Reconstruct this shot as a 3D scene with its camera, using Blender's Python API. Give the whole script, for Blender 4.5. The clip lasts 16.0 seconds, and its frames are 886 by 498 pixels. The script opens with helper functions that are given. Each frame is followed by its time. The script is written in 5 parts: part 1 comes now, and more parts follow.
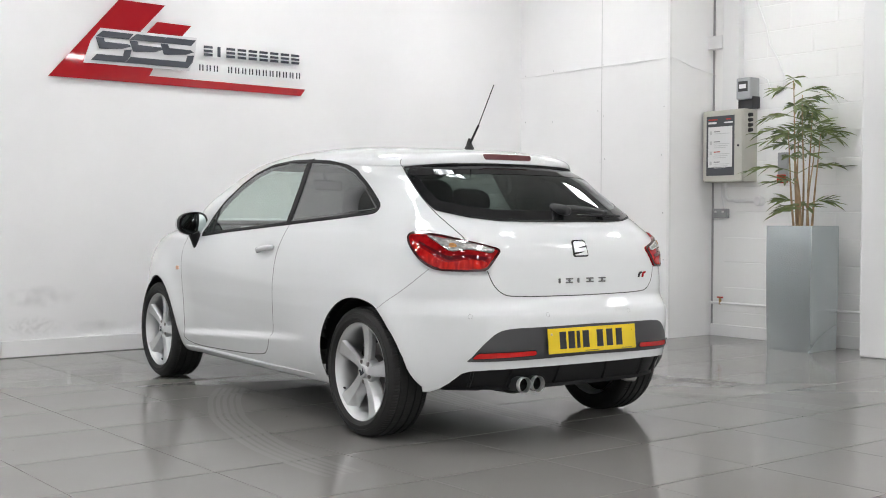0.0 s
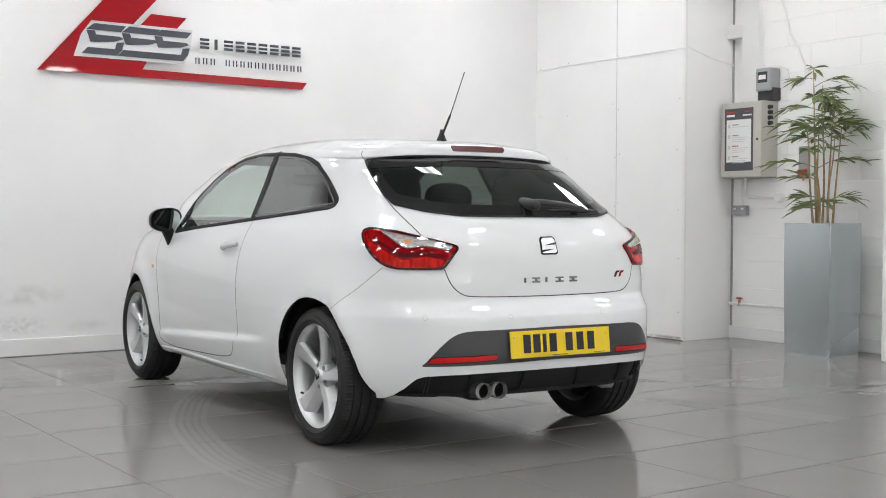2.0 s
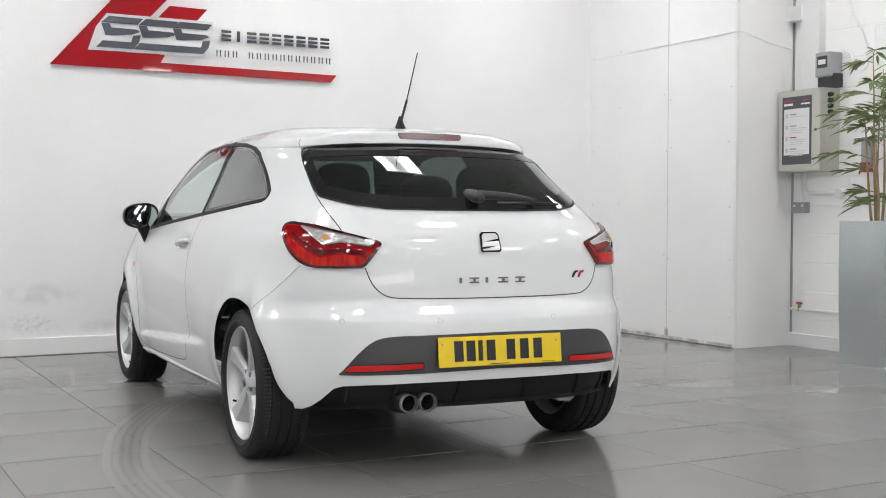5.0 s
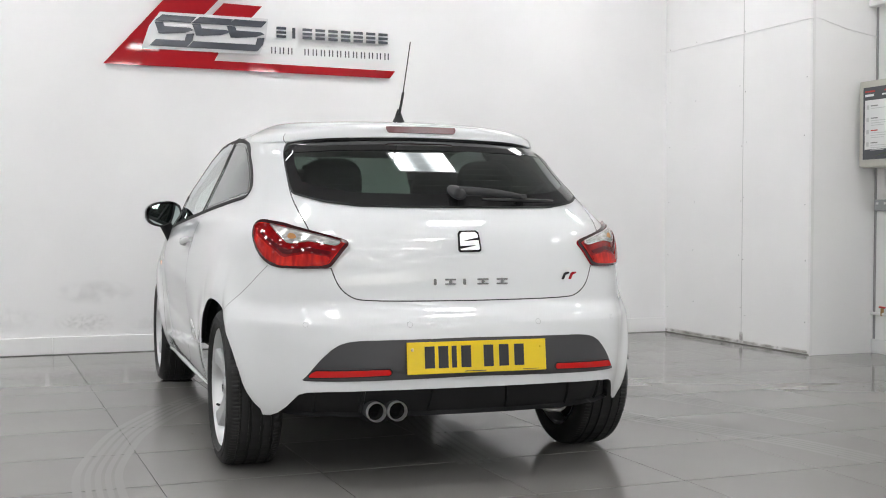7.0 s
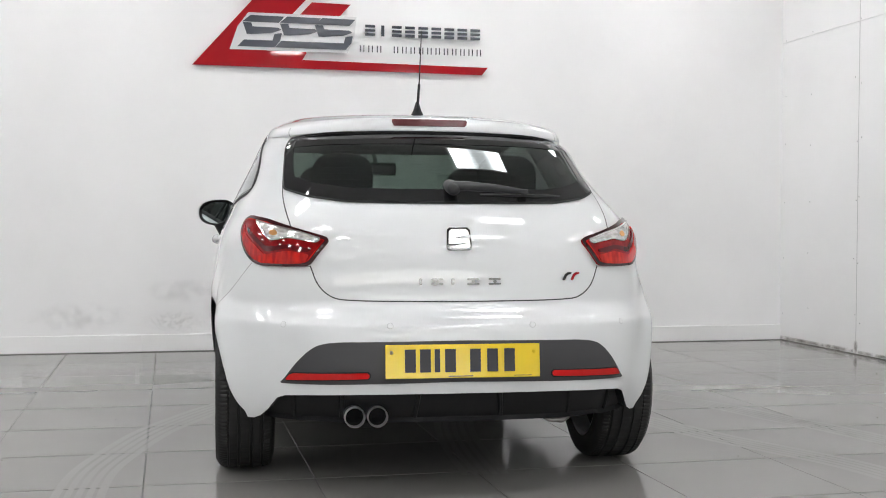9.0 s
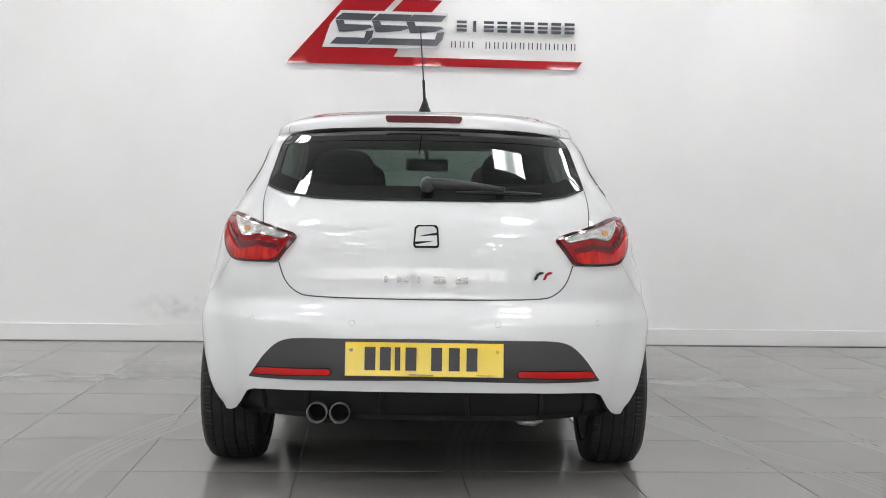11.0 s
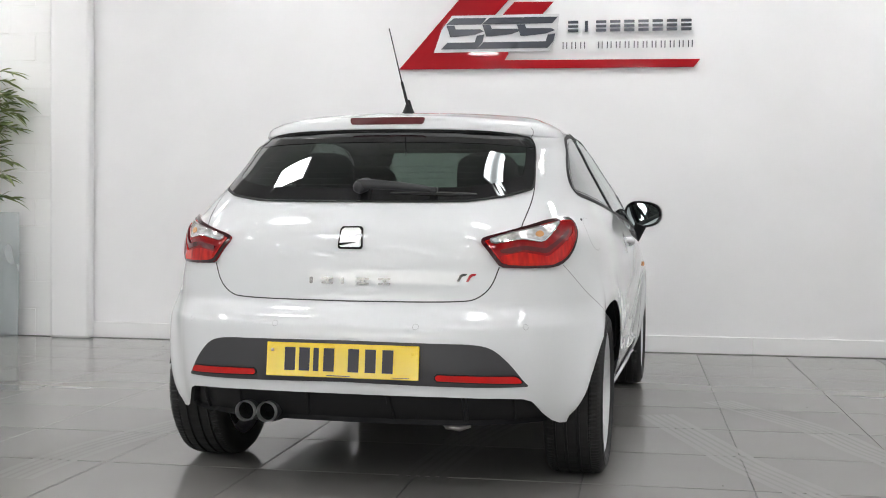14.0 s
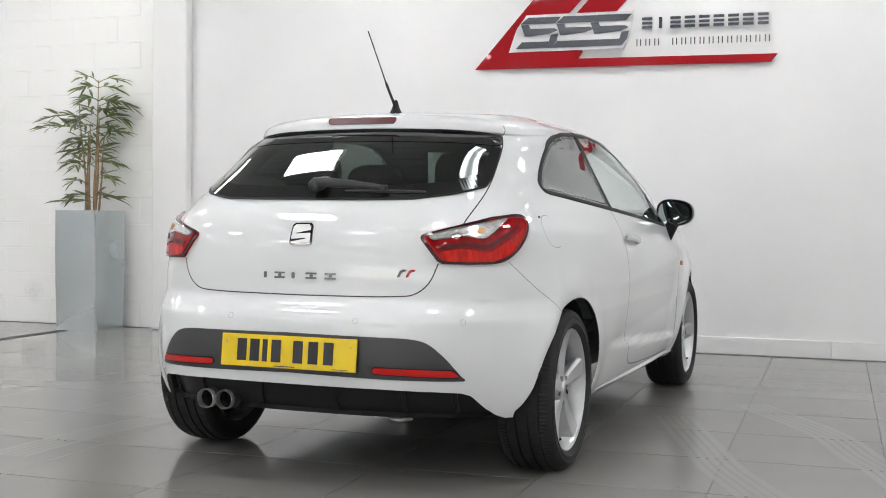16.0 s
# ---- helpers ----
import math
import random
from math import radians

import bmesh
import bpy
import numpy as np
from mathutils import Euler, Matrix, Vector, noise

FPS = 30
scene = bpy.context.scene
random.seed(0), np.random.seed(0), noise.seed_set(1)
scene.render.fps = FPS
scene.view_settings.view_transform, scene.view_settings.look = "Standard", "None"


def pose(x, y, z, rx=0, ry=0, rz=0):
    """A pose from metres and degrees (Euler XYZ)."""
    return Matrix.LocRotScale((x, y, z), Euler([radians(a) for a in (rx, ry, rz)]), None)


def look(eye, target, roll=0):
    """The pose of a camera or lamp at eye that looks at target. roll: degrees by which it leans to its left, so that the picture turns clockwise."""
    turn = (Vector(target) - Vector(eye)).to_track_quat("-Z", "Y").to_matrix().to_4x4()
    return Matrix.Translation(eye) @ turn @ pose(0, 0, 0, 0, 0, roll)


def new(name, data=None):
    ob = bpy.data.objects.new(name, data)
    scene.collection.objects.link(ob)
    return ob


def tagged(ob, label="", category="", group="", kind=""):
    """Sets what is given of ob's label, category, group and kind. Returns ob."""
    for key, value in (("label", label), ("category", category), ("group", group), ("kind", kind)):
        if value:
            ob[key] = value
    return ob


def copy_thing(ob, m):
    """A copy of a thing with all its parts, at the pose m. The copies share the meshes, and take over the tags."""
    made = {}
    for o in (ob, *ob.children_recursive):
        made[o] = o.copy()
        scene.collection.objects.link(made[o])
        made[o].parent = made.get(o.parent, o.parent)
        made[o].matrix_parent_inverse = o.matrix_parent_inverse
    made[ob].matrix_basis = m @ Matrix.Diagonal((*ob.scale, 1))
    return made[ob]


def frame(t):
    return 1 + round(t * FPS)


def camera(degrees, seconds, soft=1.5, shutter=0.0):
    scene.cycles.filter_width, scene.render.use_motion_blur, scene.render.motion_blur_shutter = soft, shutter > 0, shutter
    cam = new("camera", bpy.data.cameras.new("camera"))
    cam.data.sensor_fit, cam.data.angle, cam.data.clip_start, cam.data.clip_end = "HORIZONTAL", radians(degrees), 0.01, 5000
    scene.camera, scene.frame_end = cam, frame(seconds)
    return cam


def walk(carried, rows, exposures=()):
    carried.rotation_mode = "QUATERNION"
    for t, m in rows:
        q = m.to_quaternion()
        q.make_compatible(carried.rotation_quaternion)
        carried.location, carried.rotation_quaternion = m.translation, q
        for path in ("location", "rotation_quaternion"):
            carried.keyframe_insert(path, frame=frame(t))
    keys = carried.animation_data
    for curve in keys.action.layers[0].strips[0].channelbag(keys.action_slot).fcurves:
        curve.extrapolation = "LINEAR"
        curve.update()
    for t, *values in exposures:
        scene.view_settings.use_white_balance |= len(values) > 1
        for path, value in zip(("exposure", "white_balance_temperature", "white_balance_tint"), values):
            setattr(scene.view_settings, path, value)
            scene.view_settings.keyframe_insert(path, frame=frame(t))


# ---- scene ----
cam = camera(41.2, 16.0, 1.0)
PATH = [
    (0, (-3.843, -4.466, 1.008), (-2.615, -2.889, 0.955), 0.2),
    (0.5, (-3.715, -4.471, 1.006), (-2.506, -2.878, 0.952), 0.1),
    (1, (-3.58, -4.472, 1.005), (-2.391, -2.865, 0.95), 0.1),
    (1.5, (-3.45, -4.469, 0.999), (-2.279, -2.849, 0.945), 0.2),
    (2, (-3.307, -4.458, 0.99), (-2.157, -2.823, 0.936), 0.2),
    (2.5, (-3.166, -4.451, 0.982), (-2.04, -2.799, 0.929), 0.2),
    (3, (-3.01, -4.462, 0.981), (-1.915, -2.789, 0.927), 0.2),
    (3.5, (-2.86, -4.476, 0.98), (-1.792, -2.786, 0.924), 0.2),
    (4, (-2.69, -4.479, 0.972), (-1.657, -2.767, 0.918), 0.2),
    (6.5, (-1.887, -4.501, 0.956), (-1.082, -2.671, 0.903), 0.2),
    (7, (-1.72, -4.506, 0.955), (-0.976, -2.65, 0.902), 0.2),
    (7.5, (-1.568, -4.52, 0.95), (-0.885, -2.641, 0.899), 0.3),
    (8, (-1.391, -4.517, 0.943), (-0.778, -2.614, 0.894), 0.3),
    (8.5, (-1.213, -4.496, 0.94), (-0.676, -2.57, 0.891), 0.4),
    (9, (-1.017, -4.49, 0.932), (-0.564, -2.542, 0.884), 0.3),
    (11.5, (-0.075, -4.57, 0.949), (-0.02, -2.572, 0.889), 0.9),
    (12, (0.117, -4.543, 0.947), (0.097, -2.544, 0.89), 0.75),
    (12.5, (0.314, -4.547, 0.947), (0.211, -2.551, 0.893), 0.7),
    (13, (0.498, -4.53, 0.948), (0.322, -2.539, 0.893), 0.65),
    (13.5, (0.685, -4.506, 0.944), (0.436, -2.522, 0.891), 0.6),
    (14, (0.889, -4.458, 0.938), (0.56, -2.485, 0.886), 0.5),
    (14.5, (1.085, -4.425, 0.936), (0.681, -2.467, 0.885), 0.5),
    (15, (1.298, -4.399, 0.932), (0.814, -2.459, 0.881), 0.5),
    (15.5, (1.499, -4.369, 0.926), (0.939, -2.45, 0.876), 0.5),
    (16, (1.702, -4.346, 0.936), (1.067, -2.45, 0.881), 0.6),
]
walk(cam, [(t, look(eye, target, roll)) for t, eye, target, roll in PATH])

# ---- light: rows of ceiling panels, daylight through the windows far behind ----
world = bpy.data.worlds.new("world")
scene.world = world
world.use_nodes = True
wn = world.node_tree
sky = wn.nodes.new("ShaderNodeTexSky")
sky.sky_type, sky.sun_disc = "NISHITA", False
sky.sun_elevation, sky.sun_rotation = radians(35), radians(200)
wn.links.new(sky.outputs[0], wn.nodes["Background"].inputs[0])
wn.nodes["Background"].inputs[1].default_value = 0.12
PANEL_LIGHT = 32.5
scene.view_settings.exposure = 0.0


# ---- materials ----
def material(name, colour, rough=0.5, metal=0.0, **more):
    m = bpy.data.materials.new(name)
    m.use_nodes = True
    b = m.node_tree.nodes["Principled BSDF"]
    b.inputs["Base Color"].default_value = (*colour, 1)
    b.inputs["Roughness"].default_value = rough
    b.inputs["Metallic"].default_value = metal
    for key, value in more.items():
        b.inputs[key.replace("_", " ")].default_value = value
    return m


def noise_node(m, scale, detail=4.0, stretch=None):
    t = m.node_tree
    tex, where = t.nodes.new("ShaderNodeTexNoise"), t.nodes.new("ShaderNodeTexCoord")
    tex.inputs["Scale"].default_value, tex.inputs["Detail"].default_value = scale, detail
    if stretch:
        mp = t.nodes.new("ShaderNodeMapping")
        mp.inputs["Scale"].default_value = stretch
        t.links.new(where.outputs["Object"], mp.inputs[0])
        t.links.new(mp.outputs[0], tex.inputs["Vector"])
    else:
        t.links.new(where.outputs["Object"], tex.inputs["Vector"])
    return tex


def mottle(m, scale, dark, light, detail=5.0, stretch=None):
    """Two tones of the base colour by noise."""
    t = m.node_tree
    tex, ramp = noise_node(m, scale, detail, stretch), t.nodes.new("ShaderNodeValToRGB")
    ramp.color_ramp.elements[0].position, ramp.color_ramp.elements[1].position = 0.3, 0.7
    ramp.color_ramp.elements[0].color, ramp.color_ramp.elements[1].color = (*dark, 1), (*light, 1)
    t.links.new(tex.outputs["Fac"], ramp.inputs[0])
    t.links.new(ramp.outputs[0], t.nodes["Principled BSDF"].inputs["Base Color"])
    return ramp


def bumpy(m, scale, strength, distance=0.002, detail=4.0, stretch=None):
    t = m.node_tree
    tex, bump = noise_node(m, scale, detail, stretch), t.nodes.new("ShaderNodeBump")
    bump.inputs["Strength"].default_value, bump.inputs["Distance"].default_value = strength, distance
    t.links.new(tex.outputs["Fac"], bump.inputs["Height"])
    t.links.new(bump.outputs[0], t.nodes["Principled BSDF"].inputs["Normal"])
    return m


def rough_by(m, scale, low, high, detail=3.0):
    t = m.node_tree
    tex, rng = noise_node(m, scale, detail), t.nodes.new("ShaderNodeMapRange")
    rng.inputs["From Min"].default_value, rng.inputs["From Max"].default_value = 0.3, 0.7
    rng.inputs["To Min"].default_value, rng.inputs["To Max"].default_value = low, high
    t.links.new(tex.outputs["Fac"], rng.inputs[0])
    t.links.new(rng.outputs[0], t.nodes["Principled BSDF"].inputs["Roughness"])
    return m


def glass(name, tint, low=0.08, steep=3.3):
    """A tinted pane: clear through its tint, with the gloss of both its faces."""
    m = bpy.data.materials.new(name)
    m.use_nodes = True
    t = m.node_tree
    t.nodes.remove(t.nodes["Principled BSDF"])
    clear, gloss, mix, lay, power, rng = (t.nodes.new("ShaderNode" + n) for n in ("BsdfTransparent", "BsdfGlossy", "MixShader", "LayerWeight", "Math", "MapRange"))
    clear.inputs[0].default_value = (*tint, 1)
    gloss.inputs["Roughness"].default_value = 0.0
    gloss.inputs["Color"].default_value = (0.94, 0.96, 0.96, 1)
    lay.inputs["Blend"].default_value = 0.5
    power.operation = "POWER"
    power.inputs[1].default_value = steep
    rng.inputs["To Min"].default_value, rng.inputs["To Max"].default_value = low, 0.95
    t.links.new(lay.outputs["Facing"], power.inputs[0])
    t.links.new(power.outputs[0], rng.inputs[0])
    t.links.new(rng.outputs[0], mix.inputs[0])
    t.links.new(clear.outputs[0], mix.inputs[1])
    t.links.new(gloss.outputs[0], mix.inputs[2])
    t.links.new(mix.outputs[0], t.nodes["Material Output"].inputs[0])
    return m


def lamp_glow(name, colour, strength):
    m = bpy.data.materials.new(name)
    m.use_nodes = True
    b = m.node_tree.nodes["Principled BSDF"]
    b.inputs["Base Color"].default_value = (*colour, 1)
    b.inputs["Emission Color"].default_value = (*colour, 1)
    b.inputs["Emission Strength"].default_value = strength
    return m


M_WALL = bumpy(material("white_wall_paint", (0.84, 0.84, 0.845), 0.75), 60, 0.12)
mottle(M_WALL, 1.3, (0.80, 0.80, 0.805), (0.85, 0.85, 0.855))
M_TRIM = bumpy(material("white_gloss_trim", (0.82, 0.82, 0.82), 0.35), 30, 0.1)
M_BLOCK = bumpy(material("painted_blockwork", (0.885, 0.885, 0.875), 0.7), 90, 0.16, 0.003)
# white ceiling toned down to grey so its reflection in the glass stays dark
M_CEIL = bumpy(material("ceiling_grey", (0.42, 0.42, 0.416), 0.85), 25, 0.1)
M_PANEL = lamp_glow("led_panel", (0.995, 0.99, 1.0), PANEL_LIGHT)
M_PANEL_WORN = lamp_glow("failing_led_panel", (0.93, 0.985, 1.0), 10.0)
worn_tree = M_PANEL_WORN.node_tree
band_at, band_x, band_off, band_map = (worn_tree.nodes.new("ShaderNode" + n) for n in ("TexCoord", "SeparateXYZ", "Math", "MapRange"))
worn_tree.links.new(band_at.outputs["Object"], band_x.inputs[0])
band_off.operation = "ABSOLUTE"
worn_tree.links.new(band_x.outputs[0], band_off.inputs[0])
band_map.interpolation_type = "SMOOTHSTEP"
band_map.inputs["From Min"].default_value, band_map.inputs["From Max"].default_value = 0.03, 0.17
band_map.inputs["To Min"].default_value, band_map.inputs["To Max"].default_value = 2.5, 17.0
worn_tree.links.new(band_off.outputs[0], band_map.inputs[0])
worn_tree.links.new(band_map.outputs[0], worn_tree.nodes["Principled BSDF"].inputs["Emission Strength"])
M_GROUT = material("tile_joint", (0.10, 0.10, 0.095), 0.8)
M_TILE = material("polished_grey_tile", (0.222, 0.217, 0.206), 0.12, Specular_IOR_Level=0.16)
mottle(M_TILE, 1.1, (0.215, 0.210, 0.198), (0.231, 0.226, 0.214), 3.0)
rough_by(M_TILE, 0.9, 0.10, 0.135, 1.0)
M_PAINT = material("white_car_paint", (0.745, 0.762, 0.772), 0.5, Specular_IOR_Level=0.12, Coat_Weight=1.0, Coat_Roughness=0.012, Coat_IOR=1.5)
M_BLACK = bumpy(material("black_plastic", (0.012, 0.012, 0.013), 0.5, Specular_IOR_Level=0.3), 400, 0.15, 0.0006)
M_GLOSSBLACK = material("gloss_black", (0.008, 0.008, 0.009), 0.08)
M_LINER = material("dark_cabin_trim", (0.02, 0.02, 0.021), 0.8)
M_TYRE = bumpy(material("tyre_rubber", (0.019, 0.019, 0.019), 0.6, Specular_IOR_Level=0.35), 300, 0.3, 0.001)
M_ALLOY = material("silver_alloy", (0.64, 0.65, 0.66), 0.36, 0.75)
M_RED = material("red_gloss_acrylic", (0.36, 0.012, 0.018), 0.03)
M_SLATE = material("slate_grey_acrylic", (0.055, 0.062, 0.078), 0.18)


M_BOARD = bumpy(material("white_board", (0.84, 0.84, 0.845), 0.55), 40, 0.08)
mottle(M_BOARD, 1.1, (0.85, 0.85, 0.85), (0.90, 0.90, 0.90))
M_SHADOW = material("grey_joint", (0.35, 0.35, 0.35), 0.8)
M_GAPLINE = material("dark_floor_gap", (0.09, 0.085, 0.075), 0.8)
M_JOINT = material("pale_joint", (0.60, 0.60, 0.60), 0.8)
M_KEY = material("white_acrylic", (0.70, 0.70, 0.71), 0.15)
M_BEIGE = bumpy(material("beige_metal", (0.52, 0.51, 0.46), 0.45), 50, 0.05)
M_DARK = material("dark_plastic", (0.03, 0.03, 0.032), 0.5)
M_POSTER = material("poster_grey", (0.07, 0.075, 0.085), 0.3)
M_PAPER = material("white_paper", (0.78, 0.78, 0.78), 0.6)
M_POSTRED = material("signal_red", (0.5, 0.03, 0.02), 0.4)
M_BARGREY = material("bar_grey", (0.30, 0.30, 0.30), 0.6)
M_BARPALE = material("bar_pale", (0.58, 0.58, 0.58), 0.6)
M_SOCKET = material("grey_metalclad", (0.36, 0.37, 0.38), 0.4, 0.3)
M_BRASS = material("brass", (0.45, 0.30, 0.14), 0.35, 0.9)
M_ZINC = material("galvanised_zinc", (0.50, 0.54, 0.55), 0.36, 0.85)
mottle(M_ZINC, 2.4, (0.52, 0.57, 0.585), (0.66, 0.70, 0.71), 2.0, (1.0, 1.0, 0.35))
rough_by(M_ZINC, 1.6, 0.21, 0.30, 1.0)
bumpy(M_ZINC, 1.4, 0.25, 0.03, 0.0)
M_SOIL = material("dark_soil", (0.04, 0.03, 0.025), 0.95)
M_CANE = material("brown_cane", (0.36, 0.23, 0.12), 0.55)
mottle(M_CANE, 14, (0.24, 0.15, 0.07), (0.48, 0.34, 0.20))
M_LEAF = material("bamboo_leaf", (0.07, 0.11, 0.035), 0.5)
mottle(M_LEAF, 9, (0.08, 0.12, 0.036), (0.24, 0.285, 0.10), 2.0)


def smudge(name, colour, amount, scale, edge=0.35, plane=(1, 0, 1)):
    """A stain on a thin sheet: patchy, fading out towards the sheet's border."""
    m = bpy.data.materials.new(name)
    m.use_nodes = True
    t = m.node_tree
    b = t.nodes["Principled BSDF"]
    b.inputs["Base Color"].default_value = (*colour, 1)
    b.inputs["Roughness"].default_value = 0.7
    where, shift, flat, ball, fade, tex, patchy, mul, clear, mix = (t.nodes.new("ShaderNode" + n) for n in ("TexCoord", "VectorMath", "VectorMath", "VectorMath", "MapRange", "TexNoise", "MapRange", "Math", "BsdfTransparent", "MixShader"))
    shift.operation, shift.inputs[1].default_value = "SUBTRACT", (0.5, 0.5, 0.5)
    t.links.new(where.outputs["Generated"], shift.inputs[0])
    flat.operation, flat.inputs[1].default_value = "MULTIPLY", plane
    t.links.new(shift.outputs[0], flat.inputs[0])
    ball.operation = "LENGTH"
    t.links.new(flat.outputs[0], ball.inputs[0])
    fade.inputs["From Min"].default_value, fade.inputs["From Max"].default_value = 0.5, 0.5 - edge
    t.links.new(ball.outputs["Value"], fade.inputs[0])
    tex.inputs["Scale"].default_value, tex.inputs["Detail"].default_value = scale, 6.0
    t.links.new(where.outputs["Object"], tex.inputs["Vector"])
    patchy.inputs["From Min"].default_value, patchy.inputs["From Max"].default_value = 0.38, 0.68
    patchy.inputs["To Max"].default_value = amount
    t.links.new(tex.outputs["Fac"], patchy.inputs[0])
    mul.operation = "MULTIPLY"
    t.links.new(fade.outputs[0], mul.inputs[0])
    t.links.new(patchy.outputs[0], mul.inputs[1])
    t.links.new(mul.outputs[0], mix.inputs[0])
    t.links.new(clear.outputs[0], mix.inputs[1])
    t.links.new(b.outputs[0], mix.inputs[2])
    t.links.new(mix.outputs[0], t.nodes["Material Output"].inputs[0])
    return m


M_SMUDGE = smudge("grey_smudge", (0.32, 0.29, 0.25), 0.10, 42.0, 0.5)
M_SCUFF = smudge("faint_scuff", (0.50, 0.49, 0.47), 0.07, 14.0)
M_DIRT = smudge("base_dirt", (0.26, 0.21, 0.15), 0.5, 7.0, 0.45, (0, 0.3, 1))
M_MARK = material("pale_tyre_dust", (0.238, 0.233, 0.222), 0.19, Specular_IOR_Level=0.16)


# ---- builders ----
def part(name, bm, mat, parent=None, label="", smooth=False):
    """Links a bmesh as one mesh object, under a thing or a part."""
    me = bpy.data.meshes.new(name)
    bmesh.ops.recalc_face_normals(bm, faces=bm.faces[:])
    bm.to_mesh(me)
    bm.free()
    if smooth:
        me.shade_smooth()
        me.set_sharp_from_angle(angle=radians(52))
    me.materials.append(mat)
    ob = new(name, me)
    if parent:
        ob.parent = parent
    if label:
        ob["label"] = label
    return ob


def thing(name, m, label, category, group="", kind=""):
    ob = new(name)
    ob.matrix_world = m
    ob.empty_display_size = 0.1
    return tagged(ob, label, category, group, kind)


def box(bm, x0, y0, z0, x1, y1, z1, bevel=0.0, m=None):
    vs = [bm.verts.new((x, y, z)) for x in (x0, x1) for y in (y0, y1) for z in (z0, z1)]
    fs = [bm.faces.new([vs[i] for i in f]) for f in ((0, 1, 3, 2), (4, 6, 7, 5), (0, 4, 5, 1), (2, 3, 7, 6), (0, 2, 6, 4), (1, 5, 7, 3))]
    if bevel:
        es = list({e for f in fs for e in f.edges})
        out = bmesh.ops.bevel(bm, geom=es, offset=bevel, segments=2, affect="EDGES", profile=0.5)
        vs = list({v for f in out["faces"] for v in f.verts} | {v for v in vs if v.is_valid})
    if m:
        for v in vs:
            v.co = m @ v.co
    return bm


def boxed(*size, bevel=0.0, m=None):
    return box(bmesh.new(), *size, bevel=bevel, m=m)


def slab(name, size, mat, label, category="", kind="structure", bevel=0.0):
    """A block of the setting, given by its two corners."""
    ob = part(name, boxed(*size, bevel=bevel), mat)
    return tagged(ob, label, category or name.split("_")[0], "", kind)


def tube(bm, points, radius, sides=8, caps=True):
    """A round bar along points."""
    points = [Vector(p) for p in points]
    rings = []
    radii = radius if isinstance(radius, (list, tuple)) else [radius] * len(points)
    side = None
    for i, p in enumerate(points):
        d = (points[min(i + 1, len(points) - 1)] - points[max(i - 1, 0)]).normalized()
        if side is None:
            side = d.orthogonal().normalized()
        side = (side - d * side.dot(d)).normalized()
        up = d.cross(side)
        rings.append([bm.verts.new(p + radii[i] * (math.cos(a) * side + math.sin(a) * up)) for a in (2 * math.pi * k / sides for k in range(sides))])
    for a, b in zip(rings, rings[1:]):
        for k in range(sides):
            bm.faces.new((a[k], a[(k + 1) % sides], b[(k + 1) % sides], b[k]))
    if caps:
        bm.faces.new(rings[0][::-1])
        bm.faces.new(rings[-1])
    return bm


def revolve(bm, profile, steps=48, axis="x", closed=False, wobble=None):
    """Turns a profile of (along, radius) about an axis."""
    rings = []
    for k in range(steps):
        a = 2 * math.pi * k / steps
        ring = []
        for i, (s, r) in enumerate(profile):
            if wobble:
                r += wobble(i, k)
            c, d = r * math.cos(a), r * math.sin(a)
            ring.append(bm.verts.new((s, c, d) if axis == "x" else (c, s, d) if axis == "y" else (c, d, s)))
        rings.append(ring)
    n = len(profile)
    for k in range(steps):
        a, b = rings[k], rings[(k + 1) % steps]
        for i in range(n if closed else n - 1):
            j = (i + 1) % n
            try:
                bm.faces.new((a[i], a[j], b[j], b[i]))
            except ValueError:
                pass
    bmesh.ops.remove_doubles(bm, verts=bm.verts[:], dist=1e-5)
    return bm


def prism(outline, y0, y1, bevel=0.0, axis="y"):
    """A plate cut to an outline of (x, z), from y0 to y1."""
    bm = bmesh.new()
    put = {"y": lambda a, b, d: (a, d, b), "x": lambda a, b, d: (d, a, b), "z": lambda a, b, d: (a, b, d)}[axis]
    front = [bm.verts.new(put(a, b, y0)) for a, b in outline]
    back = [bm.verts.new(put(a, b, y1)) for a, b in outline]
    n = len(outline)
    bm.faces.new(front)
    bm.faces.new(back[::-1])
    for i in range(n):
        bm.faces.new((front[i], back[i], back[(i + 1) % n], front[(i + 1) % n]))
    if bevel:
        bmesh.ops.bevel(bm, geom=bm.edges[:], offset=bevel, segments=1, affect="EDGES")
    return bm


def smooth_table(rows, count):
    """Rows of numbers, glided through without overshoot, at count even steps of the row number."""
    a = np.array(rows, float)
    n = len(a)
    d = np.diff(a, axis=0)
    g = np.zeros_like(a)
    g[1:-1] = np.where(d[:-1] * d[1:] > 0, 2 * d[:-1] * d[1:] / np.where(d[:-1] + d[1:] == 0, 1, d[:-1] + d[1:]), 0)
    g[0], g[-1] = d[0], d[-1]
    u = np.linspace(0, n - 1, count)
    i = np.minimum(u.astype(int), n - 2)
    f = (u - i)[:, None]
    return ((1 + 2 * f) * (1 - f) ** 2 * a[i] + f * (1 - f) ** 2 * g[i] + f * f * (3 - 2 * f) * a[i + 1] + f * f * (f - 1) * g[i + 1])


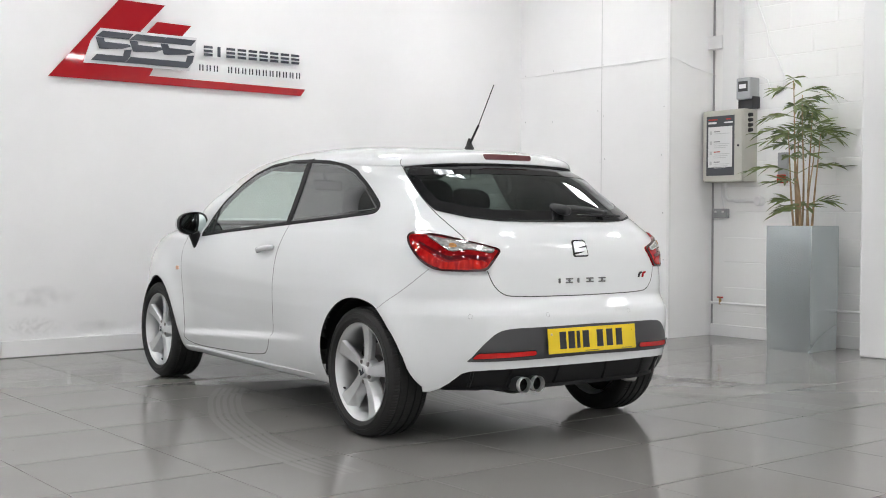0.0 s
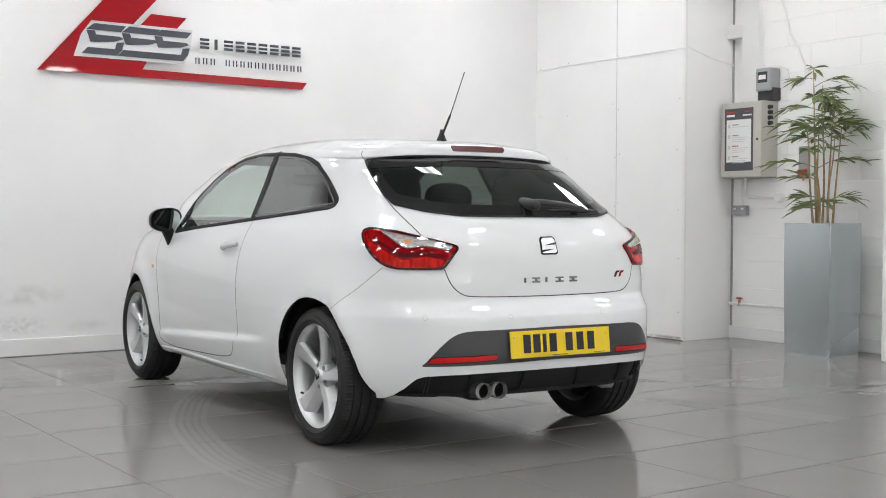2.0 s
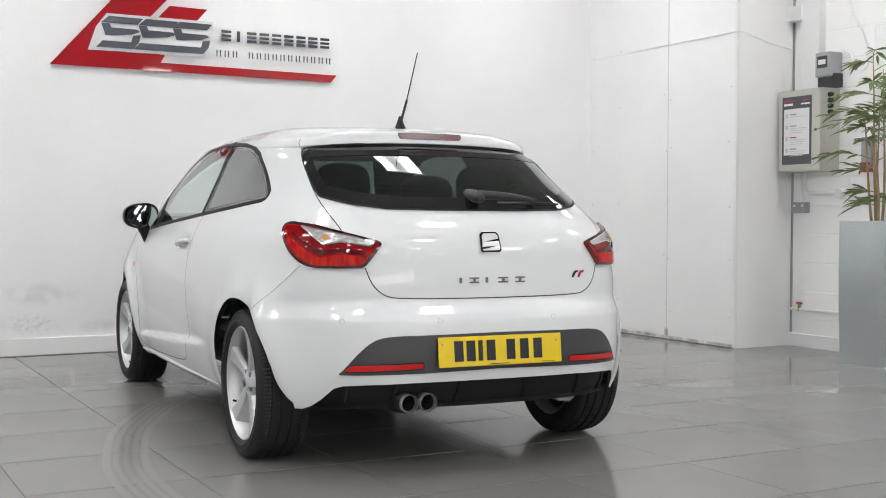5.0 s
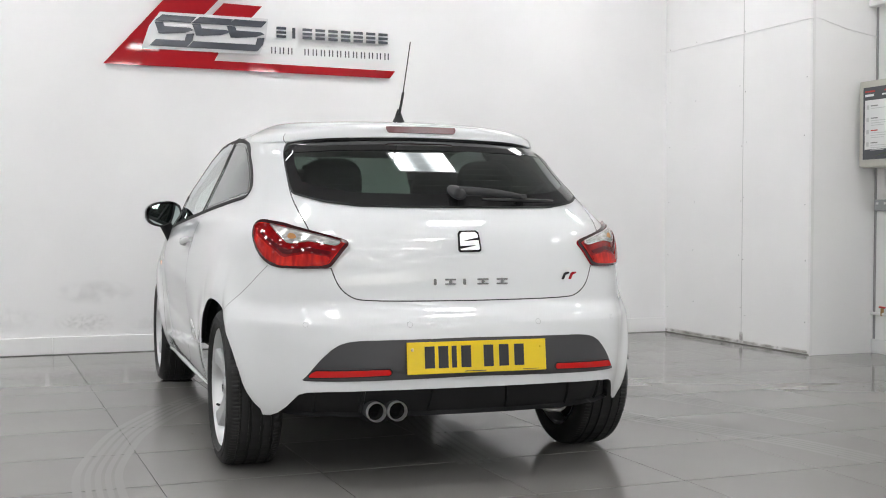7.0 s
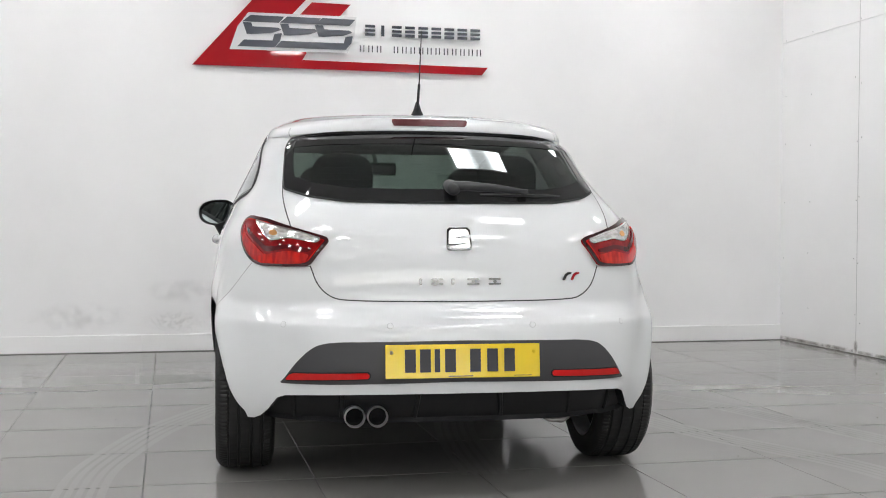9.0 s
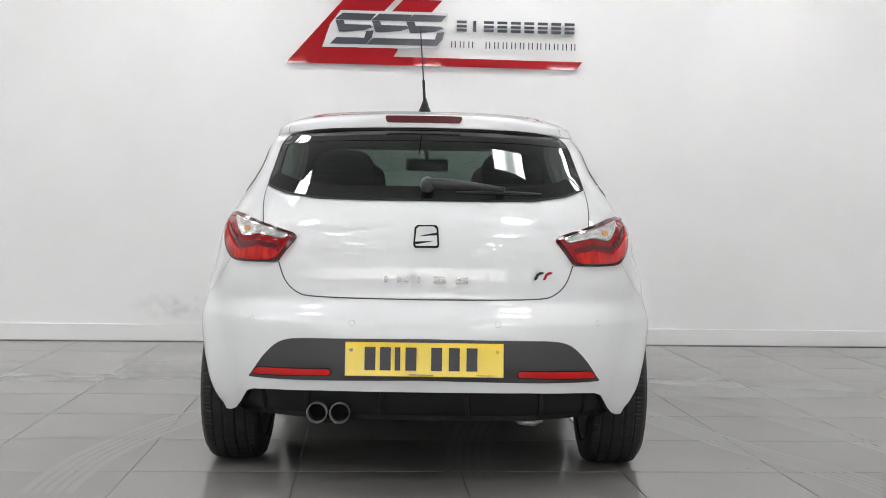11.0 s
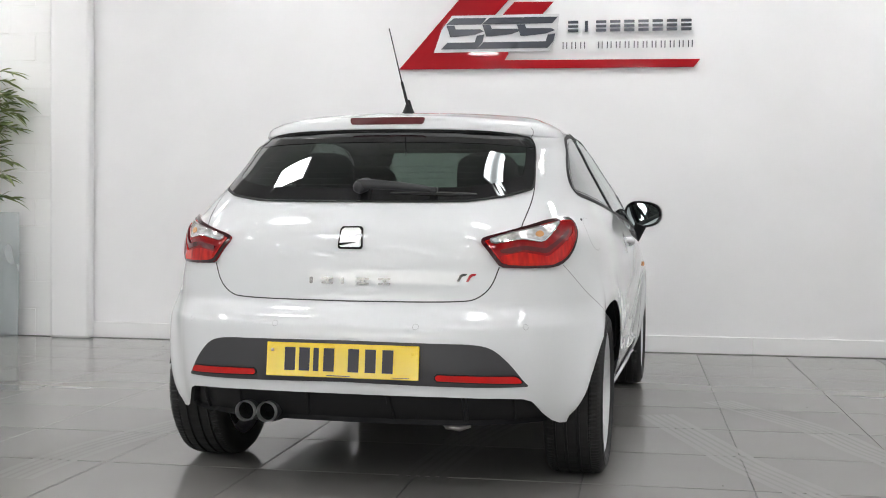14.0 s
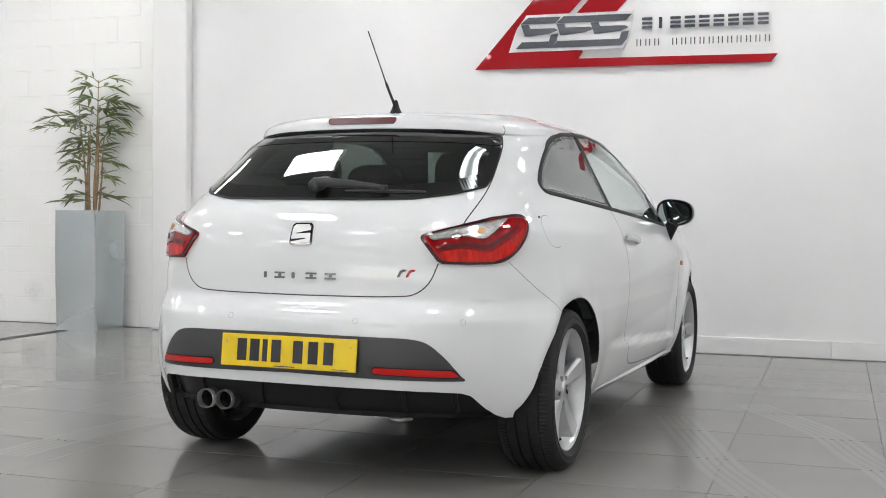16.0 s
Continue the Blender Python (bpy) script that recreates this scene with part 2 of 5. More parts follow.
# ---- the room ----
WALL_Y, WALL_X, BRICK_X, BACK_Y, LEFT_X, CEIL_Z = 4.03, 3.72, 4.28, -22.0, -10.3, 3.6
slab("wall_north", (-3.40, WALL_Y, 0, 4.6, WALL_Y + 0.2, CEIL_Z), M_WALL, "plain white painted showroom wall with faint scuffs")
wall_block = slab("wall_block", (LEFT_X, WALL_Y + 0.03, 0, -3.40, WALL_Y + 0.2, CEIL_Z), M_BLOCK, "white painted blockwork wall beside the column")

wall_boxed = slab("wall_boxed", (WALL_X, 2.17, 0, 4.6, WALL_Y, CEIL_Z), M_BOARD, "white boarded boxing with joints and screw heads")
wall_east = slab("wall_east", (BRICK_X, BACK_Y, 0, 4.6, 2.17, CEIL_Z), M_BLOCK, "white painted blockwork wall behind a planter")
slab("wall_west", (LEFT_X - 0.2, BACK_Y, 0, LEFT_X, WALL_Y + 0.2, CEIL_Z), M_WALL, "plain white wall")
slab("ceiling", (LEFT_X, BACK_Y, CEIL_Z, 4.6, WALL_Y + 0.2, CEIL_Z + 0.2), M_CEIL, "white showroom ceiling toned down to grey, with rows of light panels")
slab("pillar", (3.88, 0.05, 0, BRICK_X, 0.47, CEIL_Z), M_TRIM, "white boxed pillar against the blockwork", bevel=0.01)
slab("column", (-3.56, 3.93, 0, -3.24, WALL_Y, CEIL_Z), M_TRIM, "white boxed column against the wall", bevel=0.02)

# far wall behind the camera, with a row of windows
south = tagged(part("wall_south", boxed(LEFT_X, BACK_Y - 0.2, 0, 4.6, BACK_Y, 1.1), M_WALL), "white wall with a row of windows", "wall", "", "structure")
part("wall_head", boxed(LEFT_X, BACK_Y - 0.2, 2.5, 4.6, BACK_Y, CEIL_Z), M_WALL, south)
for k in range(9):
    x = LEFT_X + 1.7 * k
    part("mullion", boxed(x, BACK_Y - 0.2, 1.1, x + 0.25, BACK_Y, 2.5), M_WALL, south)

for k in range(8):
    lamp_data = bpy.data.lights.new("window_daylight", "AREA")
    lamp_data.shape, lamp_data.size, lamp_data.size_y, lamp_data.energy = "RECTANGLE", 1.45, 1.4, 26.0
    day = new("window_daylight", lamp_data)
    day.matrix_world = pose(LEFT_X + 1.7 * k + 0.975, BACK_Y - 0.1, 1.8, 90, 0, 0)
# skirting with joints
for x0, x1 in ((-3.24, -1.2), (-1.198, 1.676), (1.678, WALL_X)):
    board = slab("skirting", (x0, WALL_Y - 0.02, 0, x1, WALL_Y, 0.122), M_TRIM, "white painted skirting board", "skirting", bevel=0.003)
    part("base_joint", boxed(x0 + 0.001, WALL_Y - 0.0208, 0.0006, x1 - 0.001, WALL_Y - 0.0200, 0.006), M_BARGREY, board)
slab("skirting", (BRICK_X - 0.02, 0.47, 0, BRICK_X, 2.17, 0.10), M_TRIM, "white painted skirting board", "skirting", bevel=0.003)
# stains and scuffs on the paint
north = bpy.data.objects["wall_north"]
for x0, z0, x1, z1, m_ in ((-1.20, 0.33, -0.62, 0.52, M_SCUFF), (-1.22, 0.13, -0.72, 0.30, M_SMUDGE), (-0.69, 0.13, -0.30, 0.25, M_SCUFF), (-2.0, 0.14, -1.25, 0.36, M_SCUFF)):
    part("scuff", boxed(x0, WALL_Y - 0.0014, z0, x1, WALL_Y - 0.001, z1), m_, north)
part("scuff", boxed(-4.90, WALL_Y + 0.0195, 0.15, -4.66, WALL_Y + 0.020, 0.38), M_SMUDGE, wall_block)
for y0, z0, y1, z1, d in ((2.935, 0.001, 2.98, 0.10, 0.003), (2.18, 0.001, 2.93, 0.035, 0.003), (2.985, 0.001, 4.02, 0.04, 0.003)):
    part("scuff", boxed(WALL_X - d - 0.0004, y0, z0, WALL_X - d, y1, z1), M_DIRT, wall_boxed)
part("base_joint", boxed(WALL_X - 0.0045, 2.172, 0.0006, WALL_X - 0.0036, 4.028, 0.007), M_GAPLINE, wall_boxed)
part("board_joint", boxed(WALL_X - 0.002, 2.955, 0.0, WALL_X, 2.961, CEIL_Z), M_JOINT, wall_boxed)
part("corner_bead", boxed(WALL_X - 0.004, 2.166, 0.0, WALL_X + 0.02, 2.19, CEIL_Z), M_TRIM, wall_boxed)
screw = None
rng = random.Random(4)
for y in (2.24, 2.93, 2.99, 3.6, 3.98):
    for k in range(6):
        z = 0.25 + 0.42 * k + rng.uniform(-0.04, 0.04)
        if screw is None:
            bm = bmesh.new()
            bmesh.ops.create_circle(bm, cap_ends=True, segments=8, radius=0.005, matrix=pose(0, 0, 0, 0, 90, 0))
            ob = part("screw_head", bm, M_SHADOW, wall_boxed)
            screw = ob.data
        else:
            ob = new("screw_head", screw)
            ob.parent = wall_boxed
        ob.matrix_local = pose(WALL_X - 0.001, y + rng.uniform(-0.02, 0.02), z)

# ceiling panels; one of them has failed in its middle
for i in range(-4, 2):
    for j in range(-9, 2):
        lp = part("ceiling_light", boxed(-0.245, -0.245, -0.02, 0.245, 0.245, 0.0), M_TRIM)
        worn = (i, j) == (0, 0)
        part("diffuser", boxed(-0.225, -0.225, -0.024, 0.225, 0.225, -0.02), M_PANEL_WORN if worn else M_PANEL, lp)
        lp.matrix_world = pose(0.80 + 2.4 * i - (0.6 if (i, j) == (1, 1) else 0), 1.0 + 2.4 * j if j < 1 else 2.95, CEIL_Z)
        tagged(lp, "square ceiling light panel, dim in its middle" if worn else "square white ceiling light panel, lit", "ceiling light", "ceiling light panels")

# ---- the sign: plain shapes on stand-offs ----
SIGN_Y = 4.004
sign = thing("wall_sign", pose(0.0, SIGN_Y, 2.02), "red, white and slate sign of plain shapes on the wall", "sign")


def sheet(name, outline, y0, y1, mat, label=""):
    return part(name, prism([(a, b - 2.02) for a, b in outline], y0, y1), mat, sign, label)


sheet("red_panel", [(-0.858, 2.020), (1.248, 2.013), (1.292, 2.070), (-0.085, 2.079), (-0.055, 2.130), (-0.20, 2.36), (-0.166, 2.394), (0.046, 2.625), (-0.322, 2.628)], -0.004, 0.004, M_RED, "gloss red acrylic shape")
sheet("red_block", [(-0.103, 2.402), (-0.018, 2.494), (0.262, 2.490), (0.178, 2.395)], -0.004, 0.004, M_RED)
for k, x in enumerate((0.0, 0.262, 0.51)):
    sheet("white_key", [(x - 0.60, 2.137), (x - 0.545, 2.30), (x - 0.47, 2.402), (x - 0.205, 2.402), (x - 0.222, 2.25), (x - 0.27, 2.140)], -0.010 - 0.0006 * k, -0.0045, M_KEY, "white keyline shape")
for k, x in enumerate((0.0, 0.262, 0.51)):
    sheet("slate_bar", [(x - 0.510, 2.335), (x - 0.455, 2.382), (x - 0.215, 2.380), (x - 0.255, 2.335)], -0.020, -0.0115, M_SLATE)
    sheet("slate_bar", [(x - 0.508, 2.330), (x - 0.48, 2.248), (x - 0.44, 2.248), (x - 0.30, 2.262), (x - 0.235, 2.285), (x - 0.26, 2.300), (x - 0.44, 2.302), (x - 0.45, 2.330)], -0.020, -0.0115, M_SLATE)
    sheet("slate_bar", [(x - 0.545, 2.160), (x - 0.50, 2.207), (x - 0.245, 2.207), (x - 0.285, 2.160)], -0.020, -0.0115, M_SLATE)
    if k != 1:
        sheet("slate_bar", [(x - 0.30, 2.207), (x - 0.285, 2.255), (x - 0.232, 2.262), (x - 0.245, 2.207)], -0.020, -0.0115, M_SLATE)
for k in range(9):
    x0 = 0.368 + 0.0985 * k
    if k == 1:
        sheet("slate_bar", [(x0 + 0.02, 2.270), (x0 + 0.02, 2.348), (x0 + 0.042, 2.348), (x0 + 0.042, 2.270)], -0.014, -0.004, M_SLATE)
        continue
    for z0, z1 in ((2.270, 2.289), (2.300, 2.318), (2.330, 2.349)):
        sheet("slate_bar", [(x0, z0), (x0, z1), (x0 + 0.072, z1), (x0 + 0.072, z0)], -0.014, -0.004, M_SLATE)
for k in range(14):
    x0 = 0.330 + 0.0625 * (k + (k > 2))
    for dx in (0.0, 0.026):
        sheet("slate_bar", [(x0 + dx, 2.152), (x0 + dx, 2.200), (x0 + dx + 0.007, 2.200), (x0 + dx + 0.007, 2.152)], -0.010, -0.002, M_SLATE)
for x, z in ((-0.7, 2.04), (-0.3, 2.55), (0.2, 2.45), (1.2, 2.04), (0.3, 2.04), (0.6, 2.31), (1.1, 2.31), (0.7, 2.17), (-0.2, 2.2)):
    part("stand_off", tube(bmesh.new(), [(x, -0.002, z - 2.02), (x, WALL_Y - SIGN_Y, z - 2.02)], 0.008, 8), M_TRIM, sign)

# ---- on the blockwork: trunking, cabinet, meter, socket, tap, pipes ----
EX = BRICK_X
trunk = thing("cable_trunking", pose(EX, 1.93, 1.93), "white square cable trunking running up the wall", "trunking")
part("riser", boxed(-0.07, -0.085, 0.0, 0.0, 0.085, CEIL_Z - 1.93, bevel=0.004), M_TRIM, trunk)
part("branch", boxed(-0.075, 0.085, 0.53, 0.0, 0.24, 0.64, bevel=0.004), M_TRIM, trunk)
cab = thing("electrical_cabinet", pose(EX, 1.905, 1.315), "beige metal wall cabinet with a dark poster on its door", "cabinet")
part("body", boxed(-0.175, -0.205, 0, 0, 0.205, 0.605, bevel=0.006), M_BEIGE, cab)
door_ = part("door", boxed(-0.20, -0.205, 0.005, -0.176, 0.205, 0.60, bevel=0.006), M_BEIGE, cab)
part("lock", revolve(bmesh.new(), [(-0.206, 0.0), (-0.206, 0.009), (-0.20, 0.010)], 14, "x"), M_DARK, door_).matrix_local = pose(0, -0.165, 0.30)
poster = part("poster", boxed(-0.203, -0.125, 0.055, -0.2005, 0.165, 0.555), M_POSTER, door_, "dark poster with a white sheet of bars")
part("sheet", boxed(-0.205, -0.105, 0.125, -0.2035, 0.145, 0.465), M_PAPER, poster)
part("bar", boxed(-0.205, 0.05, 0.52, -0.2035, 0.145, 0.530), M_POSTRED, poster)
part("bar", boxed(-0.205, -0.09, 0.52, -0.2035, -0.04, 0.530), M_POSTRED, poster)
part("bar", boxed(-0.205, 0.06, 0.490, -0.2035, 0.145, 0.506), M_PAPER, poster)
part("bar", boxed(-0.205, -0.11, 0.492, -0.2035, -0.02, 0.503), M_PAPER, poster)
for k in range(4):
    z = 0.42 - 0.085 * k
    part("bar", boxed(-0.2065, 0.02, z, -0.2052, 0.085, z + 0.008), M_POSTRED if k == 2 else M_BARGREY, poster)
    for q in range(3 if k else 1):
        part("bar", boxed(-0.2065, -0.08 + 0.02 * q, z - 0.016 * (q + 1), -0.2052, 0.085, z - 0.016 * (q + 1) + 0.005), M_BARPALE, poster)
    part("bar", boxed(-0.2065, 0.105, z - 0.02, -0.2052, 0.128, z + 0.01), M_BARPALE, poster)
for k in range(4):
    part("cable_gland", revolve(bmesh.new(), [(-0.030, 0.0), (-0.030, 0.014), (0.0, 0.018)], 16, "y"), M_DARK, cab, "", True).matrix_local = pose(-0.11, -0.205, 0.555 - 0.042 * k)
meter = thing("electric_meter", pose(EX, 1.75, 1.925), "grey and black electricity meter on the wall", "meter")
part("base", boxed(-0.10, -0.075, 0.0, 0, 0.075, 0.10, bevel=0.005), M_DARK, meter)
part("case", boxed(-0.13, -0.070, 0.075, 0, 0.075, 0.255, bevel=0.012), M_SOCKET, meter)
part("window", boxed(-0.132, -0.045, 0.14, -0.1305, 0.05, 0.225), M_DARK, meter)
part("label_plate", boxed(-0.1332, -0.03, 0.165, -0.1322, 0.04, 0.20), M_PAPER, meter)
part("black_box", boxed(-0.06, 0.14, 0.0, 0, 0.26, 0.055, bevel=0.004), M_DARK, meter)
cable = bmesh.new()
tube(cable, [(EX - 0.012, y, z) for y, z in ((1.68, 2.20), (1.60, 2.16), (1.56, 2.06), (1.50, 2.02), (1.44, 2.05), (1.43, 2.16), (1.50, 2.32), (1.58, 2.44), (1.62, 2.60), (1.72, 2.84), (1.78, 3.1), (1.78, 3.58))], 0.006, 6)
tagged(part("loose_cable", cable, M_TRIM, None, "", True), "thin grey-white cable looping up the wall", "cable")
pipe = thing("conduit_elbow", pose(EX - 0.03, 1.98, 1.0), "white plastic conduit with a round junction box", "conduit")
part("tube", tube(bmesh.new(), [(0, 0.02, 0.32), (0, 0.02, 0.19), (0, -0.01, 0.165), (0, -0.10, 0.158), (0, -0.30, 0.155)], 0.014, 10), M_TRIM, pipe, "", True)
part("junction_box", revolve(bmesh.new(), [(-0.03, 0.0), (-0.03, 0.034), (-0.022, 0.040), (0.03, 0.040)], 24, "x"), M_TRIM, pipe, "", True).matrix_local = pose(0, -0.325, 0.155)
part("cable", tube(bmesh.new(), [(0.01, 0.075, 0.32), (0.012, 0.07, 0.20), (0.012, 0.045, 0.09)], 0.007, 8), M_TRIM, pipe, "", True)
sock = thing("wall_socket", pose(EX, 2.055, 1.014), "grey metal double wall socket", "socket")
part("back_box", boxed(-0.045, -0.075, 0, 0, 0.075, 0.08, bevel=0.005), M_SOCKET, sock)
for y in (-0.04, 0.04):
    part("switch", boxed(-0.050, y - 0.012, 0.045, -0.045, y + 0.012, 0.062, bevel=0.002), M_PAPER, sock)
tap = thing("stop_tap", pose(EX - 0.03, 2.05, 0.285), "small brass tap with a red handle on a white pipe", "tap")
part("pipe", tube(bmesh.new(), [(0, 0.11, 0), (0, -0.4, 0.0), (0, -1.0, 0.004), (0, -1.57, 0.0)], 0.011, 10), M_TRIM, tap, "", True)
part("valve", tube(bmesh.new(), [(0, 0.0, -0.012), (0, 0.0, 0.045)], 0.012, 10), M_BRASS, tap, "", True)
part("handle", tube(bmesh.new(), [(0, -0.028, 0.048), (0, 0.028, 0.048)], 0.007, 8), M_POSTRED, tap, "", True)
call = thing("alarm_call_point", pose(EX, 1.43, 1.30), "small grey and red wall call point behind the plant", "call point")
part("back", boxed(-0.03, -0.045, 0.03, 0, 0.045, 0.25, bevel=0.004), M_SOCKET, call)
part("button_box", boxed(-0.05, -0.04, 0.0, 0, 0.04, 0.07, bevel=0.005), M_POSTRED, call)
surface = bmesh.new()
tube(surface, [(WALL_X - 0.007, y, z) for y, z in ((4.02, 2.345), (3.2, 2.352), (2.155, 2.352))] + [(3.76, 2.152, 2.35), (4.0, 2.150, 2.29), (4.26, 2.150, 2.25)], 0.004, 8)
tagged(part("surface_conduit", surface, M_TRIM, None, "", True), "thin white conduit along the boarded wall", "conduit")
seal = slab("corner_seal", (BRICK_X - 0.006, 2.15, 0.10, BRICK_X, 2.169, CEIL_Z), M_SHADOW, "thin dark joint where two walls meet", "joint")

# ---- planters with bamboo ----
def planter(m, label, size, seed, sprays, top):
    th = thing("planter", m, label, "planter", "tall metal planters")
    s, h, t = size / 2, 0.955, 0.012
    bm = bmesh.new()
    rings = []
    for k, (w, z) in enumerate(((s * 0.96, 0.0), (s * 0.97, 0.3), (s * 0.985, 0.62), (s, h), (s - t, h), (s - t - 0.01, h - 0.06))):
        rings.append([bm.verts.new((w * a, w * b, z)) for a, b in ((-1, -1), (1, -1), (1, 1), (-1, 1))])
    for a, b in zip(rings, rings[1:]):
        for k in range(4):
            bm.faces.new((a[k], a[(k + 1) % 4], b[(k + 1) % 4], b[k]))
    bm.faces.new(rings[-1])
    bm.faces.new(rings[0][::-1])
    bmesh.ops.bevel(bm, geom=[e for e in bm.edges if abs(e.verts[0].co.z - e.verts[1].co.z) > 0.1], offset=0.010, segments=3, affect="EDGES")
    part("pot", bm, M_ZINC, th, "galvanised sheet metal")
    part("soil", boxed(-s + 0.03, -s + 0.03, h - 0.08, s - 0.03, s - 0.03, h - 0.055), M_SOIL, th)
    rnd = random.Random(seed)
    plant = thing("bamboo_plant", m @ pose(0, 0, h - 0.056), "artificial bamboo with tan canes and narrow green leaves", "plant", "bamboo plants")
    leaves = bmesh.new()
    canes = []
    for c in range(9):
        a = rnd.uniform(0, 6.28)
        x, y = (0.035 + 0.05 * rnd.random()) * math.cos(a), (0.035 + 0.05 * rnd.random()) * math.sin(a)
        tall = top * (0.97 - 0.09 * c) if c < 4 else top * rnd.uniform(0.40, 0.66)
        lean = rnd.uniform(0.02, 0.07)
        wave = rnd.uniform(-0.02, 0.02)
        line = [Vector((x + lean * math.cos(a) * f - wave * math.sin(a) * math.sin(5 * f), y + lean * math.sin(a) * f + wave * math.cos(a) * math.sin(5 * f), tall * f)) for f in (k / 8 for k in range(9))]
        canes.append(line)
        part("cane", tube(bmesh.new(), line, [0.0105 - 0.0009 * k for k in range(9)], 7), M_CANE, plant, "", True)
    spray_rows = [(z, az + rnd.uniform(-14, 14), reach, 13) for z, az, reach in sprays]
    for k in range(34):
        z = top * (0.42 + 0.55 * rnd.random() ** 0.9) if k < 28 else top * rnd.uniform(0.10, 0.34)
        spray_rows.append((z, rnd.uniform(0, 360), rnd.uniform(0.09, 0.23), 7))
    for z, az, reach, count in spray_rows:
        line = min(canes, key=lambda q: abs(q[-1].z - z - 0.15) + 0.5 * rnd.random() if q[-1].z > z else 9)
        f = min(0.99, z / line[-1].z) * 8
        base = line[int(f)].lerp(line[min(8, int(f) + 1)], f - int(f))
        b = radians(az)
        rise = rnd.uniform(0.25, 0.55) * reach
        twig = [base + Vector((math.cos(b) * reach * s_, math.sin(b) * reach * s_, rise * s_ * 1.5 - 1.25 * rise * s_ ** 2.2)) for s_ in (0, 0.25, 0.5, 0.75, 1.0)]
        tube(leaves, twig, [0.0036, 0.003, 0.0024, 0.0018, 0.001], 4, False)
        for lf in range(count + 1):
            s_ = 0.30 + 0.70 * lf / count
            i0 = min(3, int(s_ * 4))
            at_ = twig[i0].lerp(twig[i0 + 1], s_ * 4 - i0)
            dirn = (twig[i0 + 1] - twig[i0]).normalized()
            side = dirn.cross(Vector((0, 0, 1))).normalized() * (1 if lf % 2 else -1)
            way = (dirn * rnd.uniform(0.7, 1.1) + side * (0.0 if lf == count else rnd.uniform(0.35, 0.95)) + Vector((0, 0, rnd.uniform(-0.35, 0.5)))).normalized()
            long, wide = rnd.uniform(0.10, 0.175), rnd.uniform(0.010, 0.0165)
            acr = way.cross(Vector((0, 0, 1))).normalized()
            acr = (acr + Vector((0, 0, rnd.uniform(-0.8, 0.8)))).normalized()
            nor = way.cross(acr)
            mid1, mid2, tip = at_ + way * long * 0.32, at_ + way * long * 0.68 - Vector((0, 0, 0.005)), at_ + way * long - Vector((0, 0, 0.020))
            vs = [leaves.verts.new(v) for v in (at_, mid1 + acr * wide, mid1 + nor * wide * 0.35, mid1 - acr * wide, mid2 + acr * wide * 0.8, mid2 + nor * wide * 0.3, mid2 - acr * wide * 0.8, tip)]
            for q in ((0, 1, 2), (0, 2, 3), (1, 4, 5, 2), (2, 5, 6, 3), (4, 7, 5), (5, 7, 6)):
                leaves.faces.new([vs[w] for w in q])
    foliage = part("leaves", leaves, M_LEAF, plant, "narrow green leaves in arching sprays")
    foliage["kind"] = "stuff"


# height, way round and reach of the longest sprays
planter(pose(3.955, 1.02, 0, 0, 0, 3), "tall tapered zinc planter beside the wall cabinet", 0.395, 3,
        [(0.74, 125, 0.40), (0.66, 130, 0.42), (0.70, -55, 0.36), (0.66, -40, 0.40), (1.06, -60, 0.26), (1.12, 110, 0.12), (0.46, -55, 0.38), (0.46, 125, 0.34), (0.88, 125, 0.26), (0.22, -55, 0.18), (0.24, 130, 0.15)], 1.22)
planter(pose(-4.02, 3.77, 0, 0, 0, -2), "tall tapered zinc planter beside the boxed column", 0.39, 8,
        [(0.74, 215, 0.40), (0.68, 220, 0.36), (0.62, 35, 0.38), (0.66, 20, 0.30), (0.90, 35, 0.24), (1.05, 200, 0.12), (0.40, 215, 0.22), (0.42, 35, 0.22), (0.15, 215, 0.18), (0.14, 35, 0.18), (0.52, 215, 0.24)], 1.15)

# ---- a strip on the floor ----
slab("floor_edge", (-4.16, 2.2, 0.0005, -4.08, 3.55, 0.004), M_DARK, "black strip lying on the tiles", "strip")
# ---- the car ----
CAR = pose(-0.027, 0.038, 0, 0, 0, -3.1)
car = thing("car", CAR, "white three-door hatchback with dark rear glass and alloy wheels", "car")
AXLES, AXLE_Z, ARCH = (-0.057, 2.412), 0.30, 0.342
